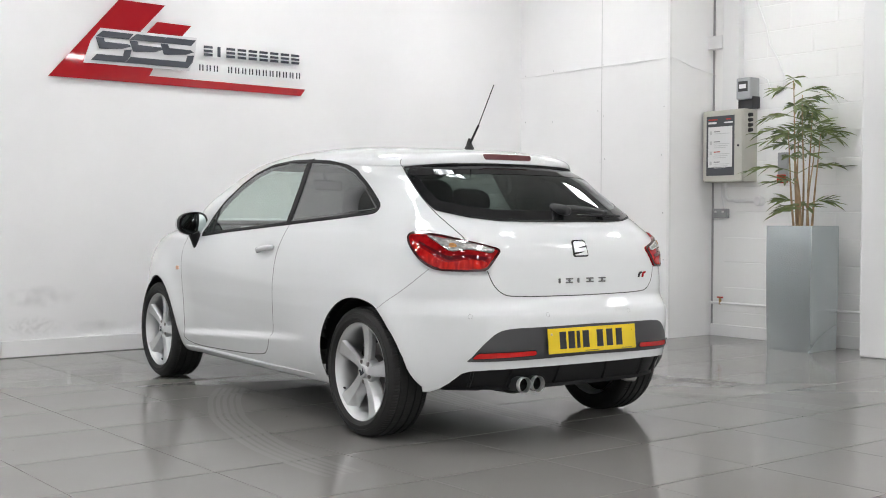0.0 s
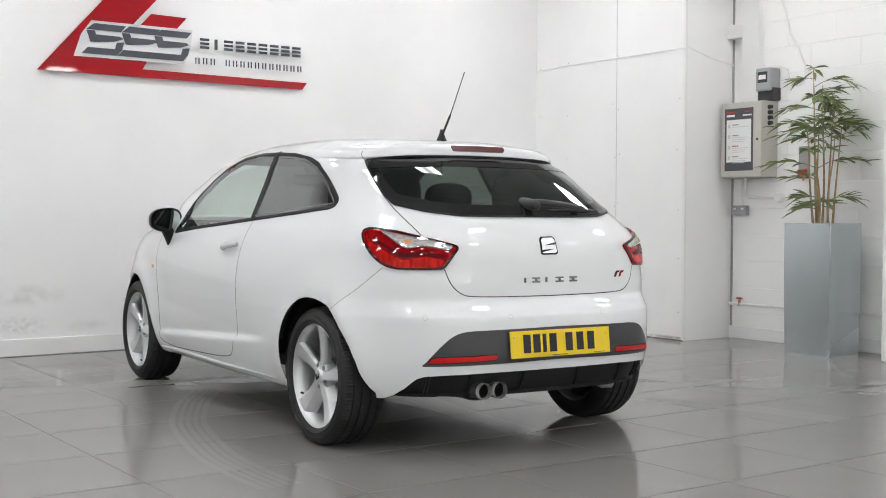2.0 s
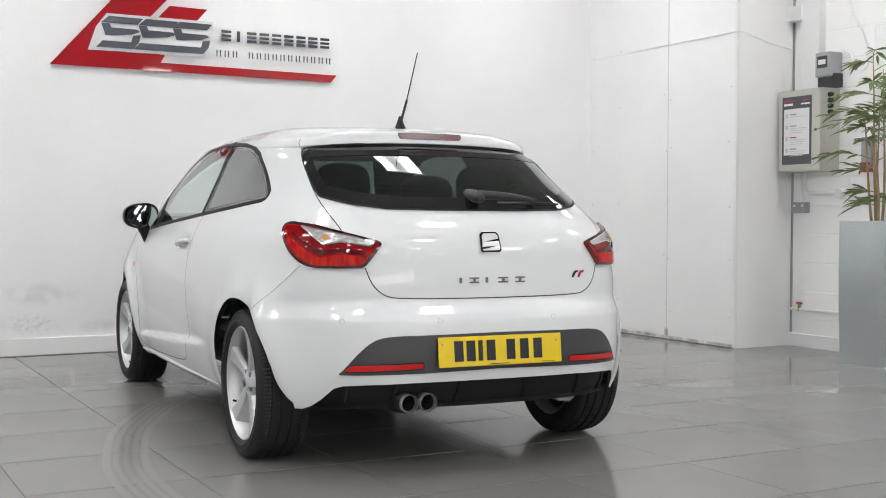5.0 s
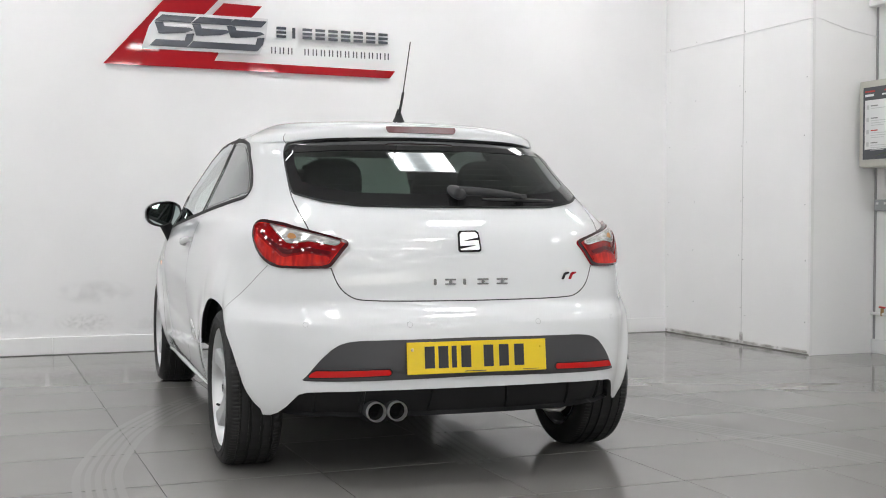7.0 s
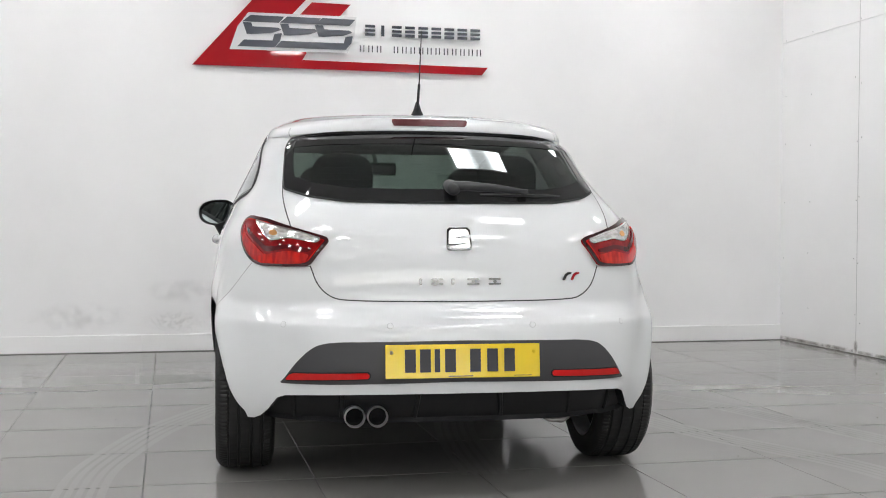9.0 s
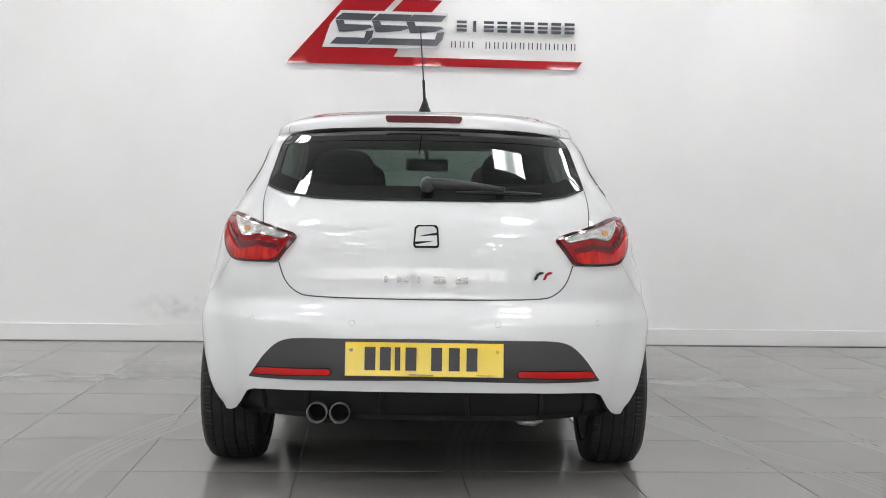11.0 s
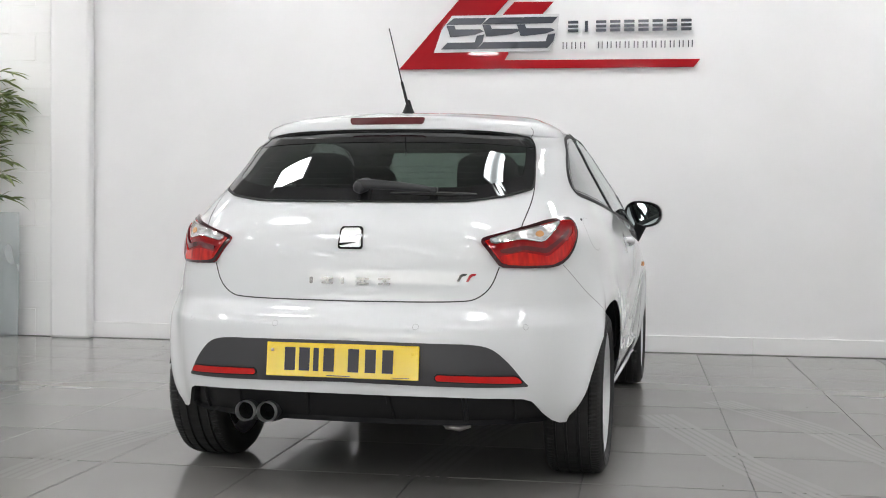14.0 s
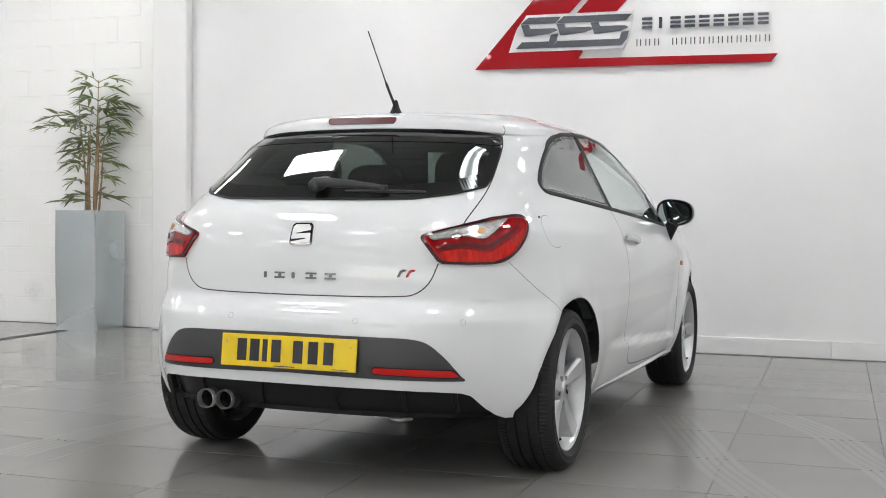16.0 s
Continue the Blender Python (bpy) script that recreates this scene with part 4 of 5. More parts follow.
# rear glass, its border, wiper and high brake light
glass_pane = part("rear_window", patch(both(REAR_GLASS), on_rear, ARC, 0.003, 0.004), M_GLASS_REAR, tailgate, "dark tinted rear window", True)
whole = both(REAR_GLASS)
part("border", band(shrink(whole, 0.026, ARC), on_rear, 0.046, ARC, 0.0042, True), M_FRIT, glass_pane)
# matte strip added along the lip's gap to hide glints there
LIP = [(40.2, 1.2465), (34, 1.2545), (26, 1.2605), (15, 1.265), (0, 1.2672)]
part("lip_strip", band(LIP + [(-a, b) for a, b in LIP[-2::-1]], on_rear, 0.010, ARC, 0.0022, False), M_LINER, tailgate, "matte black strip along the gap under the spoiler lip")
part("seal", band(shrink(whole, 0.001, ARC), on_rear, 0.007, ARC, 0.0046, True), M_RUBBER, glass_pane)
for k in range(9):
    z = 1.03 + 0.022 * k
    part("heater_wire", band([(-24 - 0.2 * k, z), (24 + 0.2 * k, z)], on_rear, 0.0014, ARC, 0.0022, False, 0.05), M_TRIMGREY, glass_pane)
LIGHT3 = [(-11.2, 1.312), (0, 1.3135), (10.6, 1.312), (10.7, 1.305), (10.1, 1.289), (0, 1.289), (-10.7, 1.289), (-11.3, 1.305)]
high = part("brake_light", patch(LIGHT3, on_rear, ARC, 0.005, 0.012, 0.02), M_BRAKE3, tailgate, "long dark red high brake light", True)

bm = revolve(bmesh.new(), [(-0.060, 0.0), (-0.058, 0.012), (-0.050, 0.020), (-0.030, 0.024), (0.03, 0.024), (0.06, 0.022)], 24, "y")
wiper = part("wiper", bm, M_WIPER, tailgate, "black rear wiper", True)
wiper.matrix_local = pose(0.0, -0.530, 1.048, 8, 0, 0)
bm = bmesh.new()
tube(bm, [(-0.004, -0.566, 1.052), (0.05, -0.572, 1.052), (0.14, -0.566, 1.046), (0.21, -0.555, 1.039), (0.25, -0.546, 1.034)], [0.018, 0.017, 0.015, 0.012, 0.010], 10)
part("wiper_arm", bm, M_WIPER, tailgate, "", True)
bm = boxed(0.238, -0.556, 1.024, 0.268, -0.528, 1.044, bevel=0.004)
part("arm_joint", bm, M_WIPER, tailgate)
bm = bmesh.new()
tube(bm, [(0.10, -0.528, 1.022), (0.2, -0.528, 1.022), (0.30, -0.522, 1.022), (0.36, -0.510, 1.021), (0.396, -0.500, 1.020)], [0.006, 0.0075, 0.0075, 0.006, 0.005], 6)
part("wiper_blade", bm, M_WIPER, tailgate, "", True)

# tailgate's gap
for sx in (1, -1):
    lower = [(a * sx, b) for a, b in TAILGATE[1:5]]
    upper = [(a * sx, b) for a, b in TAILGATE[5:14]]
    part("panel_gap", band(soften([(0, 0.66)] + lower), on_rear, 0.0042, ARC), M_GAP, tailgate)
    part("panel_gap", band(soften(upper), on_rear, 0.0042, ARC), M_GAP, tailgate)

# badge, lettering shapes
def on_gate(x, z):
    p, n, _, _ = SKIN_TREE.ray_cast(Vector((x, -4, z)), Vector((0, 1, 0)))
    return p, n if n.y < 0 else -n


badge = part("badge", patch([(-0.0435, 0.840), (-0.039, 0.906), (0.039, 0.907), (0.0435, 0.840), (0.038, 0.8325), (-0.038, 0.832)], on_gate, 1, 0.006, 0.012, 0.02), M_GLOSSBLACK, tailgate, "square black and chrome badge", True)
plate_ = part("badge_plate", patch([(-0.0375, 0.843), (-0.033, 0.900), (0.033, 0.901), (0.0375, 0.843), (0.033, 0.839), (-0.033, 0.838)], on_gate, 1, 0.0085, 0.006, 0.02), M_TIP, badge, "bright chrome shapes", True)
for k, z0 in ((1, 0.866), (-1, 0.858)):
    slit = [(0.039 * k, z0 + 0.016 * k), (0.006 * k, z0 + 0.010 * k), (-0.028 * k, z0 + 0.003 * k), (0.006 * k, z0 + 0.005 * k), (0.039 * k, z0 + 0.007 * k)]
    part("slit", patch(slit if k > 0 else slit[::-1], on_gate, 1, 0.0095, 0.003, 0.03), M_GLOSSBLACK, plate_)
# chrome of the letters, with a dark floor reflection put into its colour
M_LETTER = material('letter_darkened_chrome', (0.24, 0.243, 0.247), 0.16, 1.0)
for x, w in ((-0.133, 0.010), (-0.076, 0.040), (-0.023, 0.010), (0.047, 0.042), (0.121, 0.042)):
    bars = [(x - w / 2, 0.7165, x + w / 2, 0.7385)] if w < 0.02 else [(x - w / 2, 0.7165, x + w / 2, 0.7225), (x - w / 2, 0.7325, x + w / 2, 0.7385), (x - 0.005, 0.722, x + 0.006, 0.733)]
    for a0, b0, a1, b1 in bars:
        part("chrome_bar", patch([(a0, b0), (a0, b1), (a1, b1), (a1, b0)], on_gate, 1, 0.0045, 0.006, 0.05), M_LETTER, tailgate)
for x, m in ((0.362, M_GLOSSBLACK), (0.392, M_RED)):
    part("trim_mark", patch([(x, 0.730), (x + 0.013, 0.757), (x + 0.034, 0.757), (x + 0.031, 0.750), (x + 0.018, 0.748), (x + 0.009, 0.730)], on_gate, 1, 0.0045, 0.006, 0.05), m, tailgate)

# tail lamps
for sx in (1, -1):
    flip = (lambda q: q) if sx == 1 else mirrored
    lamp = part("tail_lamp", patch(flip(LAMP), on_rear, ARC, 0.010, 0.016, 0.02), M_LAMP_MID, car, "red and clear tail lamp", True)
    part("red_lens", patch(flip(LAMP_BRIGHT), on_rear, ARC, 0.0135, 0.004, 0.02), M_LAMP_RED, lamp, "", True)
    part("red_lens", patch(flip([(24.2, 0.825), (25.6, 0.836), (29.3, 0.822), (34.6, 0.889), (34.9, 0.902), (29.2, 0.838), (25.6, 0.848), (22.0, 0.834), (22.3, 0.824)]), on_rear, ARC, 0.0145, 0.004, 0.02), M_LAMP_DARK, lamp, "", True)
    clear = part("clear_lens", patch(flip(LAMP_CLEAR), on_rear, ARC, 0.0150, 0.004, 0.02), M_LAMP_CLEAR, lamp, "", True)
    part("lens_edge", band(flip(shrink(LAMP_CLEAR, 0.002, ARC)), on_rear, 0.0035, ARC, 0.0162, True), M_CHROME, clear, "bright rim of the clear lens")
    part("indicator_bulb", patch(flip([(27.5, 0.880), (27.9, 0.890), (28.6, 0.894), (29.1, 0.888), (29.0, 0.878), (28.2, 0.874)]), on_rear, ARC, 0.0158, 0.003, 0.02), M_AMBER, clear, "", True)
    part("lamp_edge", band(flip(shrink(LAMP, 0.005, ARC)), on_rear, 0.012, ARC, 0.0110, True), M_LAMP_EDGE, lamp)
    part("red_rim", band(flip(shrink(LAMP, 0.0125, ARC)), on_rear, 0.003, ARC, 0.0140, True), M_LAMP_RED, lamp)

# bumper: inset, plate, reflectors, sensors, seams, diffuser
inset = part("inset_panel", patch(both(TRIM), on_rear, ARC, 0.004, 0.01), M_TRIMGREY, bumper, "dark grey textured inset", True)
for sx in (1, -1):
    flip = (lambda q: q) if sx == 1 else mirrored
    frame_ = part("reflector", patch(flip(shrink(REFLECTOR, -0.004, ARC)), on_rear, ARC, 0.006, 0.006), M_BLACK, bumper, "long red reflector")
    part("red_lens", patch(flip(REFLECTOR), on_rear, ARC, 0.0085, 0.005), M_REFLECT, frame_)
    for a in (10.3, 25.6):
        p, n = on_rear(sx * a, 0.584)
        bm = revolve(bmesh.new(), [(0.0, 0.0), (0.0, 0.0085), (-0.003, 0.0095)], 20, "z")
        ob = part("parking_sensor", bm, M_PAINT, bumper, "", True)
        ob.matrix_local = Matrix.Translation(p + n * 0.0008) @ n.to_track_quat("Z", "Y").to_matrix().to_4x4()
        bm = revolve(bmesh.new(), [(0.0004, 0.0094), (0.0004, 0.0104)], 24, "z")
        ring = part("sensor_ring", bm, M_SEAM, bumper)
        ring.matrix_local = Matrix.Translation(p + n * 0.0004) @ n.to_track_quat("Z", "Y").to_matrix().to_4x4()
    part("panel_gap", band([(sx * a, b) for a, b in ((22.1, 0.777), (30.5, 0.777))], on_rear, 0.003, ARC), M_SEAM, bumper)
    part("panel_gap", band(SEAM, on_side(sx), 0.0035), M_SEAM, bumper)
bm = boxed(-0.26, -0.006, -0.0555, 0.26, 0.0, 0.0555, bevel=0.0015)
plate = part("number_plate", bm, M_PLATE, car, "yellow number plate with dark bars")
plate.matrix_local = pose(0, -0.751, 0.468, -6, 0, 0)
for k, x in enumerate((-0.178, -0.128, -0.088, -0.044, 0.040, 0.098, 0.156)):
    w = 0.018 if k == 2 else 0.036
    part("plate_bar", boxed(x - w / 2 + 0.0, -0.0085, -0.036, x + w / 2, -0.006, 0.040), M_INK, plate)
part("plate_bar", boxed(-0.05, -0.0075, -0.051, 0.03, -0.006, -0.048), M_INK, plate)
part("plate_bar", boxed(0.17, -0.0075, -0.0505, 0.23, -0.006, -0.0485), M_INK, plate)
for x in (-0.240, 0.240):
    ob = part("plate_screw", revolve(bmesh.new(), [(-0.0085, 0.0), (-0.0085, 0.004), (-0.006, 0.006)], 12, "y"), material("screw_cap", (0.55, 0.45, 0.2), 0.4) if x < 0 else M_PLATE, plate)
    ob.matrix_local = pose(x, 0, 0.030)

DIFF = [(0, 0.242), (15, 0.244), (24, 0.248), (30.2, 0.248), (31.4, 0.251), (29.1, 0.296), (27.0, 0.342), (25.2, 0.356), (20, 0.362), (0, 0.366)]
diffuser = part("diffuser", patch(both(DIFF), on_rear, ARC, -0.035, 0.02), M_BLACK, bumper, "black lower bumper", True)
for sx in (1, -1):
    for a in (6.0, 17.0, 25.0):
        part("fin", band([(sx * a, 0.345), (sx * (a + 0.6), 0.252)], on_rear, 0.016, ARC, -0.034, False, 0.02, 0.009), M_BLACK, diffuser)
bm = boxed(-0.56, -0.50, 0.20, 0.56, 3.0, 0.30, bevel=0.03)
for v in bm.verts:
    if v.co.y < -0.4 and v.co.z < 0.25:
        v.co.z += 0.05
# underseal colour lightened to soften the shade on the floor beneath
part("underbody", bm, material("lightened_underseal", (0.06, 0.058, 0.055), 0.8), car)
bm = tube(bmesh.new(), [(0.31, -0.60, 0.256), (0.33, -0.63, 0.246), (0.37, -0.635, 0.243), (0.40, -0.61, 0.252)], 0.010, 8)
part("tow_eye", bm, M_DISC, car, "small bare metal tow loop", True)
bm = tube(bmesh.new(), [(-0.10, -0.30, 0.25), (-0.20, -0.42, 0.26), (-0.30, -0.52, 0.27)], 0.03, 12)
part("exhaust_pipe", bm, material("rusty_steel", (0.18, 0.11, 0.07), 0.6, 0.5), car, "", True)
for x in (-0.355, -0.279):
    bm = revolve(bmesh.new(), [(-0.690, 0.0298), (-0.711, 0.0305), (-0.716, 0.0325), (-0.713, 0.0347), (-0.695, 0.0349)], 36, "y")
    tip = part("exhaust_tip", bm, M_TIP, car, "round chrome tail pipe", True)
    tip.matrix_local = pose(x, 0, 0.281)
    bm = revolve(bmesh.new(), [(-0.703, 0.0343), (-0.67, 0.0338), (-0.50, 0.033)], 32, "y")
    part("pipe", bm, M_TRIMGREY, tip, "", True)
    bm = revolve(bmesh.new(), [(-0.6895, 0.0297), (-0.54, 0.028), (-0.54, 0.0)], 24, "y")
    part("pipe_inside", bm, M_SOOT, tip)
bm = revolve(bmesh.new(), [(-0.62, 0.0), (-0.60, 0.05), (-0.30, 0.055), (-0.28, 0.0)], 20, "y")
part("silencer", bm, M_BLACK, car, "", True).matrix_local = pose(-0.32, 0, 0.268) @ Matrix.Diagonal((1.6, 1, 0.8, 1))

# side glass, doors, mirrors
for sx in (-1, 1):
    at = on_side(sx)
    door = panels["door_left" if sx < 0 else "door_right"]
    tagged(door, "white front door with body-coloured handle")
    split_lo, split_hi = (0.716, 0.972), (0.778, 1.307)
    front_glass = [(1.70, 0.904), (1.67, 1.0), (1.60, 1.10), (1.50, 1.185), (1.36, 1.250), (1.20, 1.290), (1.0, 1.308), (0.80, 1.304), (0.735, 0.972), (1.10, 0.947), (1.43, 0.925)]
    rear_glass = [(0.76, 1.302), (0.56, 1.289), (0.367, 1.262), (0.25, 1.231), (0.15, 1.178), (0.05, 1.113), (-0.02, 1.07), (-0.032, 1.05), (-0.026, 1.036), (0.0, 1.028), (0.265, 1.005), (0.695, 0.975)]
    pane = part("door_window", patch(front_glass, at, 1, 0.002, 0.003), M_GLASS_DOOR, door, "clear green-tinted window", True)
    quarter = part("quarter_window", patch(rear_glass, at, 1, 0.002, 0.003), M_GLASS_QUARTER, body, "dark tinted quarter window", True)
    part("window_border", band(shrink(rear_glass, 0.019), at, 0.004, 1, 0.0032, True), M_FRIT2, quarter)
    part("window_seal", band(shrink(DLO, 0.005), at, 0.019, 1, 0.0012, True, 0.012, 0.002), M_RUBBER, body, "black window surround")
    part("pillar_trim", band([split_hi, split_lo], at, 0.050, 1, 0.0045, False, 0.02, 0.002), M_RUBBER, body, "satin black door pillar")
    part("window_divider", band([(1.655, 1.06), (1.60, 0.911)], at, 0.022, 1, 0.0045, False, 0.02, 0.002), M_RUBBER, door)
    part("panel_gap", band(soften(DOOR[:15], 2), at, 0.0042), M_GAP, door)
    # handle in a shallow cup
    bm = bmesh.new()
    hand = []
    for k in range(9):
        y = 0.80 + 0.16 * k / 8
        p, n = at(y, 0.852 - 0.024 * k / 8)
        hand.append(p + n * (0.004 + 0.022 * math.sin(math.pi * min(1, max(0, k / 8))) ** 0.5))
    tube(bm, hand, [0.010, 0.013, 0.0145, 0.015, 0.015, 0.015, 0.0145, 0.013, 0.010], 12)
    part("handle", bm, M_PAINT, door, "", True)
    p, n = at(2.047, 0.702)
    bm = boxed(-0.004, -0.022, -0.012, 0.008, 0.022, 0.012, bevel=0.005)
    ind = part("side_indicator", bm, M_AMBER if sx > 0 else material("pale_amber", (0.75, 0.45, 0.32), 0.2), body, "small amber side repeater")
    ind.matrix_local = Matrix.Translation(p)
    # sill strip under the door
    bm = bmesh.new()
    tube(bm, [at(0.42 + 0.2 * k, 0.232 + 0.002 * math.cos(k))[0] + Vector((0.004 * sx, 0, 0)) for k in range(9)], [0.002, 0.004, 0.006, 0.008, 0.009, 0.010, 0.010, 0.010, 0.006], 10)
    part("sill", bm, M_PAINT, body, "", True)
    # mirror
    bm = bmesh.new()
    bmesh.ops.create_uvsphere(bm, u_segments=32, v_segments=20, radius=1)
    for v in bm.verts:
        x, y, z = v.co
        r = (abs(x) ** 2.6 + abs(z) ** 2.6) ** (1 / 2.6) if abs(x) + abs(z) > 1e-6 else 1
        k = math.hypot(x, z) / r if r > 1e-6 else 1
        v.co = Vector((0.098 * x * k, max(-0.012, 0.085 * y), 0.069 * z * k * (1.0 - 0.12 * x * sx)))
    head = part("door_mirror", bm, M_GLOSSBLACK, car, "black door mirror", True)
    head.matrix_local = pose(sx * 0.838, 1.785, 0.968, 3, 0, -sx * 10)
    bm = bmesh.new()
    bmesh.ops.create_uvsphere(bm, u_segments=32, v_segments=20, radius=1)
    for v in bm.verts:
        x, y, z = v.co
        r = (abs(x) ** 2.6 + abs(z) ** 2.6) ** (1 / 2.6) if abs(x) + abs(z) > 1e-6 else 1
        k = math.hypot(x, z) / r if r > 1e-6 else 1
        v.co = Vector((0.1005 * x * k, max(0.018, 0.0885 * y), 0.071 * z * k * (1.0 - 0.12 * x * sx)))
    part("mirror_cap", bm, M_PAINT, head, "white mirror cap", True)
    bm = bmesh.new()
    ring = [bm.verts.new((0.084 * math.copysign(abs(math.cos(a)) ** 0.8, math.cos(a)), -0.0145, 0.057 * math.copysign(abs(math.sin(a)) ** 0.8, math.sin(a)) * (1.0 - 0.12 * sx * math.cos(a)))) for a in (2 * math.pi * k / 40 for k in range(40))]
    bm.faces.new(ring)
    part("mirror_glass", bm, material("mirror_silver", (0.52, 0.58, 0.57), 0.0, 1.0), head, "silvered mirror glass")
    bm = tube(bmesh.new(), [(sx * 0.792, 1.82, 0.835), (sx * 0.805, 1.81, 0.87), (sx * 0.825, 1.80, 0.92)], [0.026, 0.030, 0.036], 12)
    part("mirror_arm", bm, M_BLACK, car, "", True)

# fuel flap on the right flank
flap = [(-0.165 + 0.072 * math.cos(a), 0.886 + 0.058 * math.sin(a)) for a in (radians(k) for k in range(70, 300, 15))]
part("fuel_flap_gap", band(flap, on_side(1), 0.0026), M_SEAM, body, "curved gap round the fuel flap")
p, n = on_side(1)(-0.215, 0.935)
bm = boxed(-0.004, -0.004, -0.007, 0.0012, 0.004, 0.007)
part("flap_tab", bm, M_BLACK, body).matrix_local = Matrix.Translation(p)

# aerial
bm = revolve(bmesh.new(), [(0.0, 0.026), (0.004, 0.025), (0.02, 0.017), (0.042, 0.010), (0.055, 0.006)], 20, "z")
aerial = part("aerial", bm, M_BLACK, car, "black whip aerial raked backwards", True)
aerial.matrix_local = pose(-0.017, 0.170, 1.358)
bm = tube(bmesh.new(), [(0, 0.0, 0.02), (-0.006, -0.085, 0.115), (-0.0065, -0.089, 0.12), (-0.02, -0.23, 0.305)], [0.006, 0.0055, 0.0026, 0.0022], 8)
part("rod", bm, M_BLACK, aerial)


# wheels
def spoke_mesh():
    bm = bmesh.new()
    rows = []
    for r, w, x in ((0.026, 0.022, 0.790), (0.060, 0.031, 0.786), (0.09, 0.035, 0.785), (0.135, 0.040, 0.788), (0.18, 0.047, 0.795), (0.219, 0.062, 0.804)):
        rows.append([bm.verts.new(c) for c in ((x - 0.035, -w * 0.8, r), (x - 0.010, -w, r), (x + 0.004, -w * 0.80, r), (x + 0.001, w * 0.35, r), (x - 0.040, w, r), (x - 0.052, w * 0.8, r))])
    for a, b in zip(rows, rows[1:]):
        for k in range(6):
            bm.faces.new((a[k], a[(k + 1) % 6], b[(k + 1) % 6], b[k]))
    bm.faces.new(rows[0])
    bm.faces.new(rows[-1][::-1])
    bmesh.ops.bevel(bm, geom=bm.edges[:], offset=0.0025, segments=1, affect="EDGES")
    return bm


TREAD = [(0.620, 0.217), (0.616, 0.232), (0.614, 0.255), (0.622, 0.283), (0.634, 0.294), (0.648, 0.2985), (0.655, 0.2995), (0.657, 0.293), (0.664, 0.293), (0.666, 0.300), (0.693, 0.3005), (0.695, 0.293), (0.703, 0.293), (0.705, 0.3005),
         (0.737, 0.3005), (0.739, 0.293), (0.747, 0.293), (0.749, 0.300), (0.776, 0.2995), (0.778, 0.294), (0.782, 0.294), (0.784, 0.299), (0.798, 0.2965), (0.810, 0.291), (0.820, 0.278), (0.8225, 0.2715), (0.8255, 0.2705), (0.8262, 0.2640), (0.8240, 0.2630), (0.8248, 0.2500), (0.8262, 0.2490), (0.8258, 0.2440), (0.8235, 0.2430), (0.819, 0.234), (0.813, 0.227), (0.806, 0.222)]
bm = revolve(bmesh.new(), TREAD, 360, "x", False, lambda i, k: -0.0045 if i in (5, 6, 19, 20, 21, 22) and k % 3 == 0 else -0.003 if 9 <= i <= 17 and i not in (11, 12, 15, 16) and (k + 2 * i) % 9 == 0 else 0)
tyre = part("tyre", bm, M_TYRE, None, "", True)
tyre.data.set_sharp_from_angle(angle=radians(35))
bm = revolve(bmesh.new(), [(0.625, 0.218), (0.640, 0.210), (0.72, 0.204), (0.780, 0.209), (0.797, 0.217), (0.803, 0.224), (0.811, 0.2270), (0.814, 0.2235), (0.810, 0.218), (0.80, 0.212), (0.775, 0.202), (0.72, 0.198), (0.625, 0.202)], 96, "x")
wheel = part("wheel", bm, M_ALLOY, car, "silver five-spoke alloy wheel", True)
tyre.parent = wheel
for v in range(5):
    sp = part("spoke", spoke_mesh(), M_ALLOY, wheel) if v == 0 else new("spoke", sp.data)
    sp.parent = wheel
    sp.matrix_local = pose(0, 0, 0, 18 + 72 * v, 0, 0)
bm = revolve(bmesh.new(), [(0.74, 0.066), (0.778, 0.064), (0.786, 0.055), (0.790, 0.040), (0.793, 0.030), (0.800, 0.027), (0.802, 0.0)], 40, "x")
part("hub", bm, M_ALLOY, wheel, "", True)
bm = prism([(-0.015, -0.016), (0.015, -0.016), (0.013, -0.004), (-0.006, 0.003), (0.015, 0.016), (-0.015, 0.016)], 0.8022, 0.8035, 0.0, "x")
part("hub_badge", bm, M_SLATE, wheel)
for v in range(5):
    a = radians(36 + 18 + 72 * v)
    ob = part("bolt", revolve(bmesh.new(), [(0.7905, 0.0), (0.7905, 0.0105), (0.780, 0.0105)], 14, "x"), M_DISC, wheel)
    ob.matrix_local = pose(0, -0.047 * math.sin(a), 0.047 * math.cos(a))
bm = revolve(bmesh.new(), [(0.700, 0.0), (0.700, 0.128), (0.712, 0.128), (0.712, 0.075), (0.735, 0.07), (0.735, 0.0)], 40, "x")
part("brake_disc", bm, M_DISC, wheel)
bm = revolve(bmesh.new(), [(0.688, 0.0), (0.688, 0.203)], 40, "x")
part("dark_back", bm, M_LINER, wheel)
part("valve", tube(bmesh.new(), [(0.79, 0.0, -0.196), (0.802, 0.0, -0.186)], 0.005, 8), M_BLACK, wheel)
wheel.matrix_local = pose(-0.012, AXLES[0], AXLE_Z, -23)
for n_, (wy, sx, turn) in enumerate(((AXLES[0], -1, 60), (AXLES[1], 1, 31), (AXLES[1], -1, -5))):
    w = copy_thing(wheel, pose(0, wy, AXLE_Z, turn))
    w.matrix_local = pose(-0.012 * sx, wy, AXLE_Z, turn) @ Matrix.Diagonal((sx, 1, 1, 1))
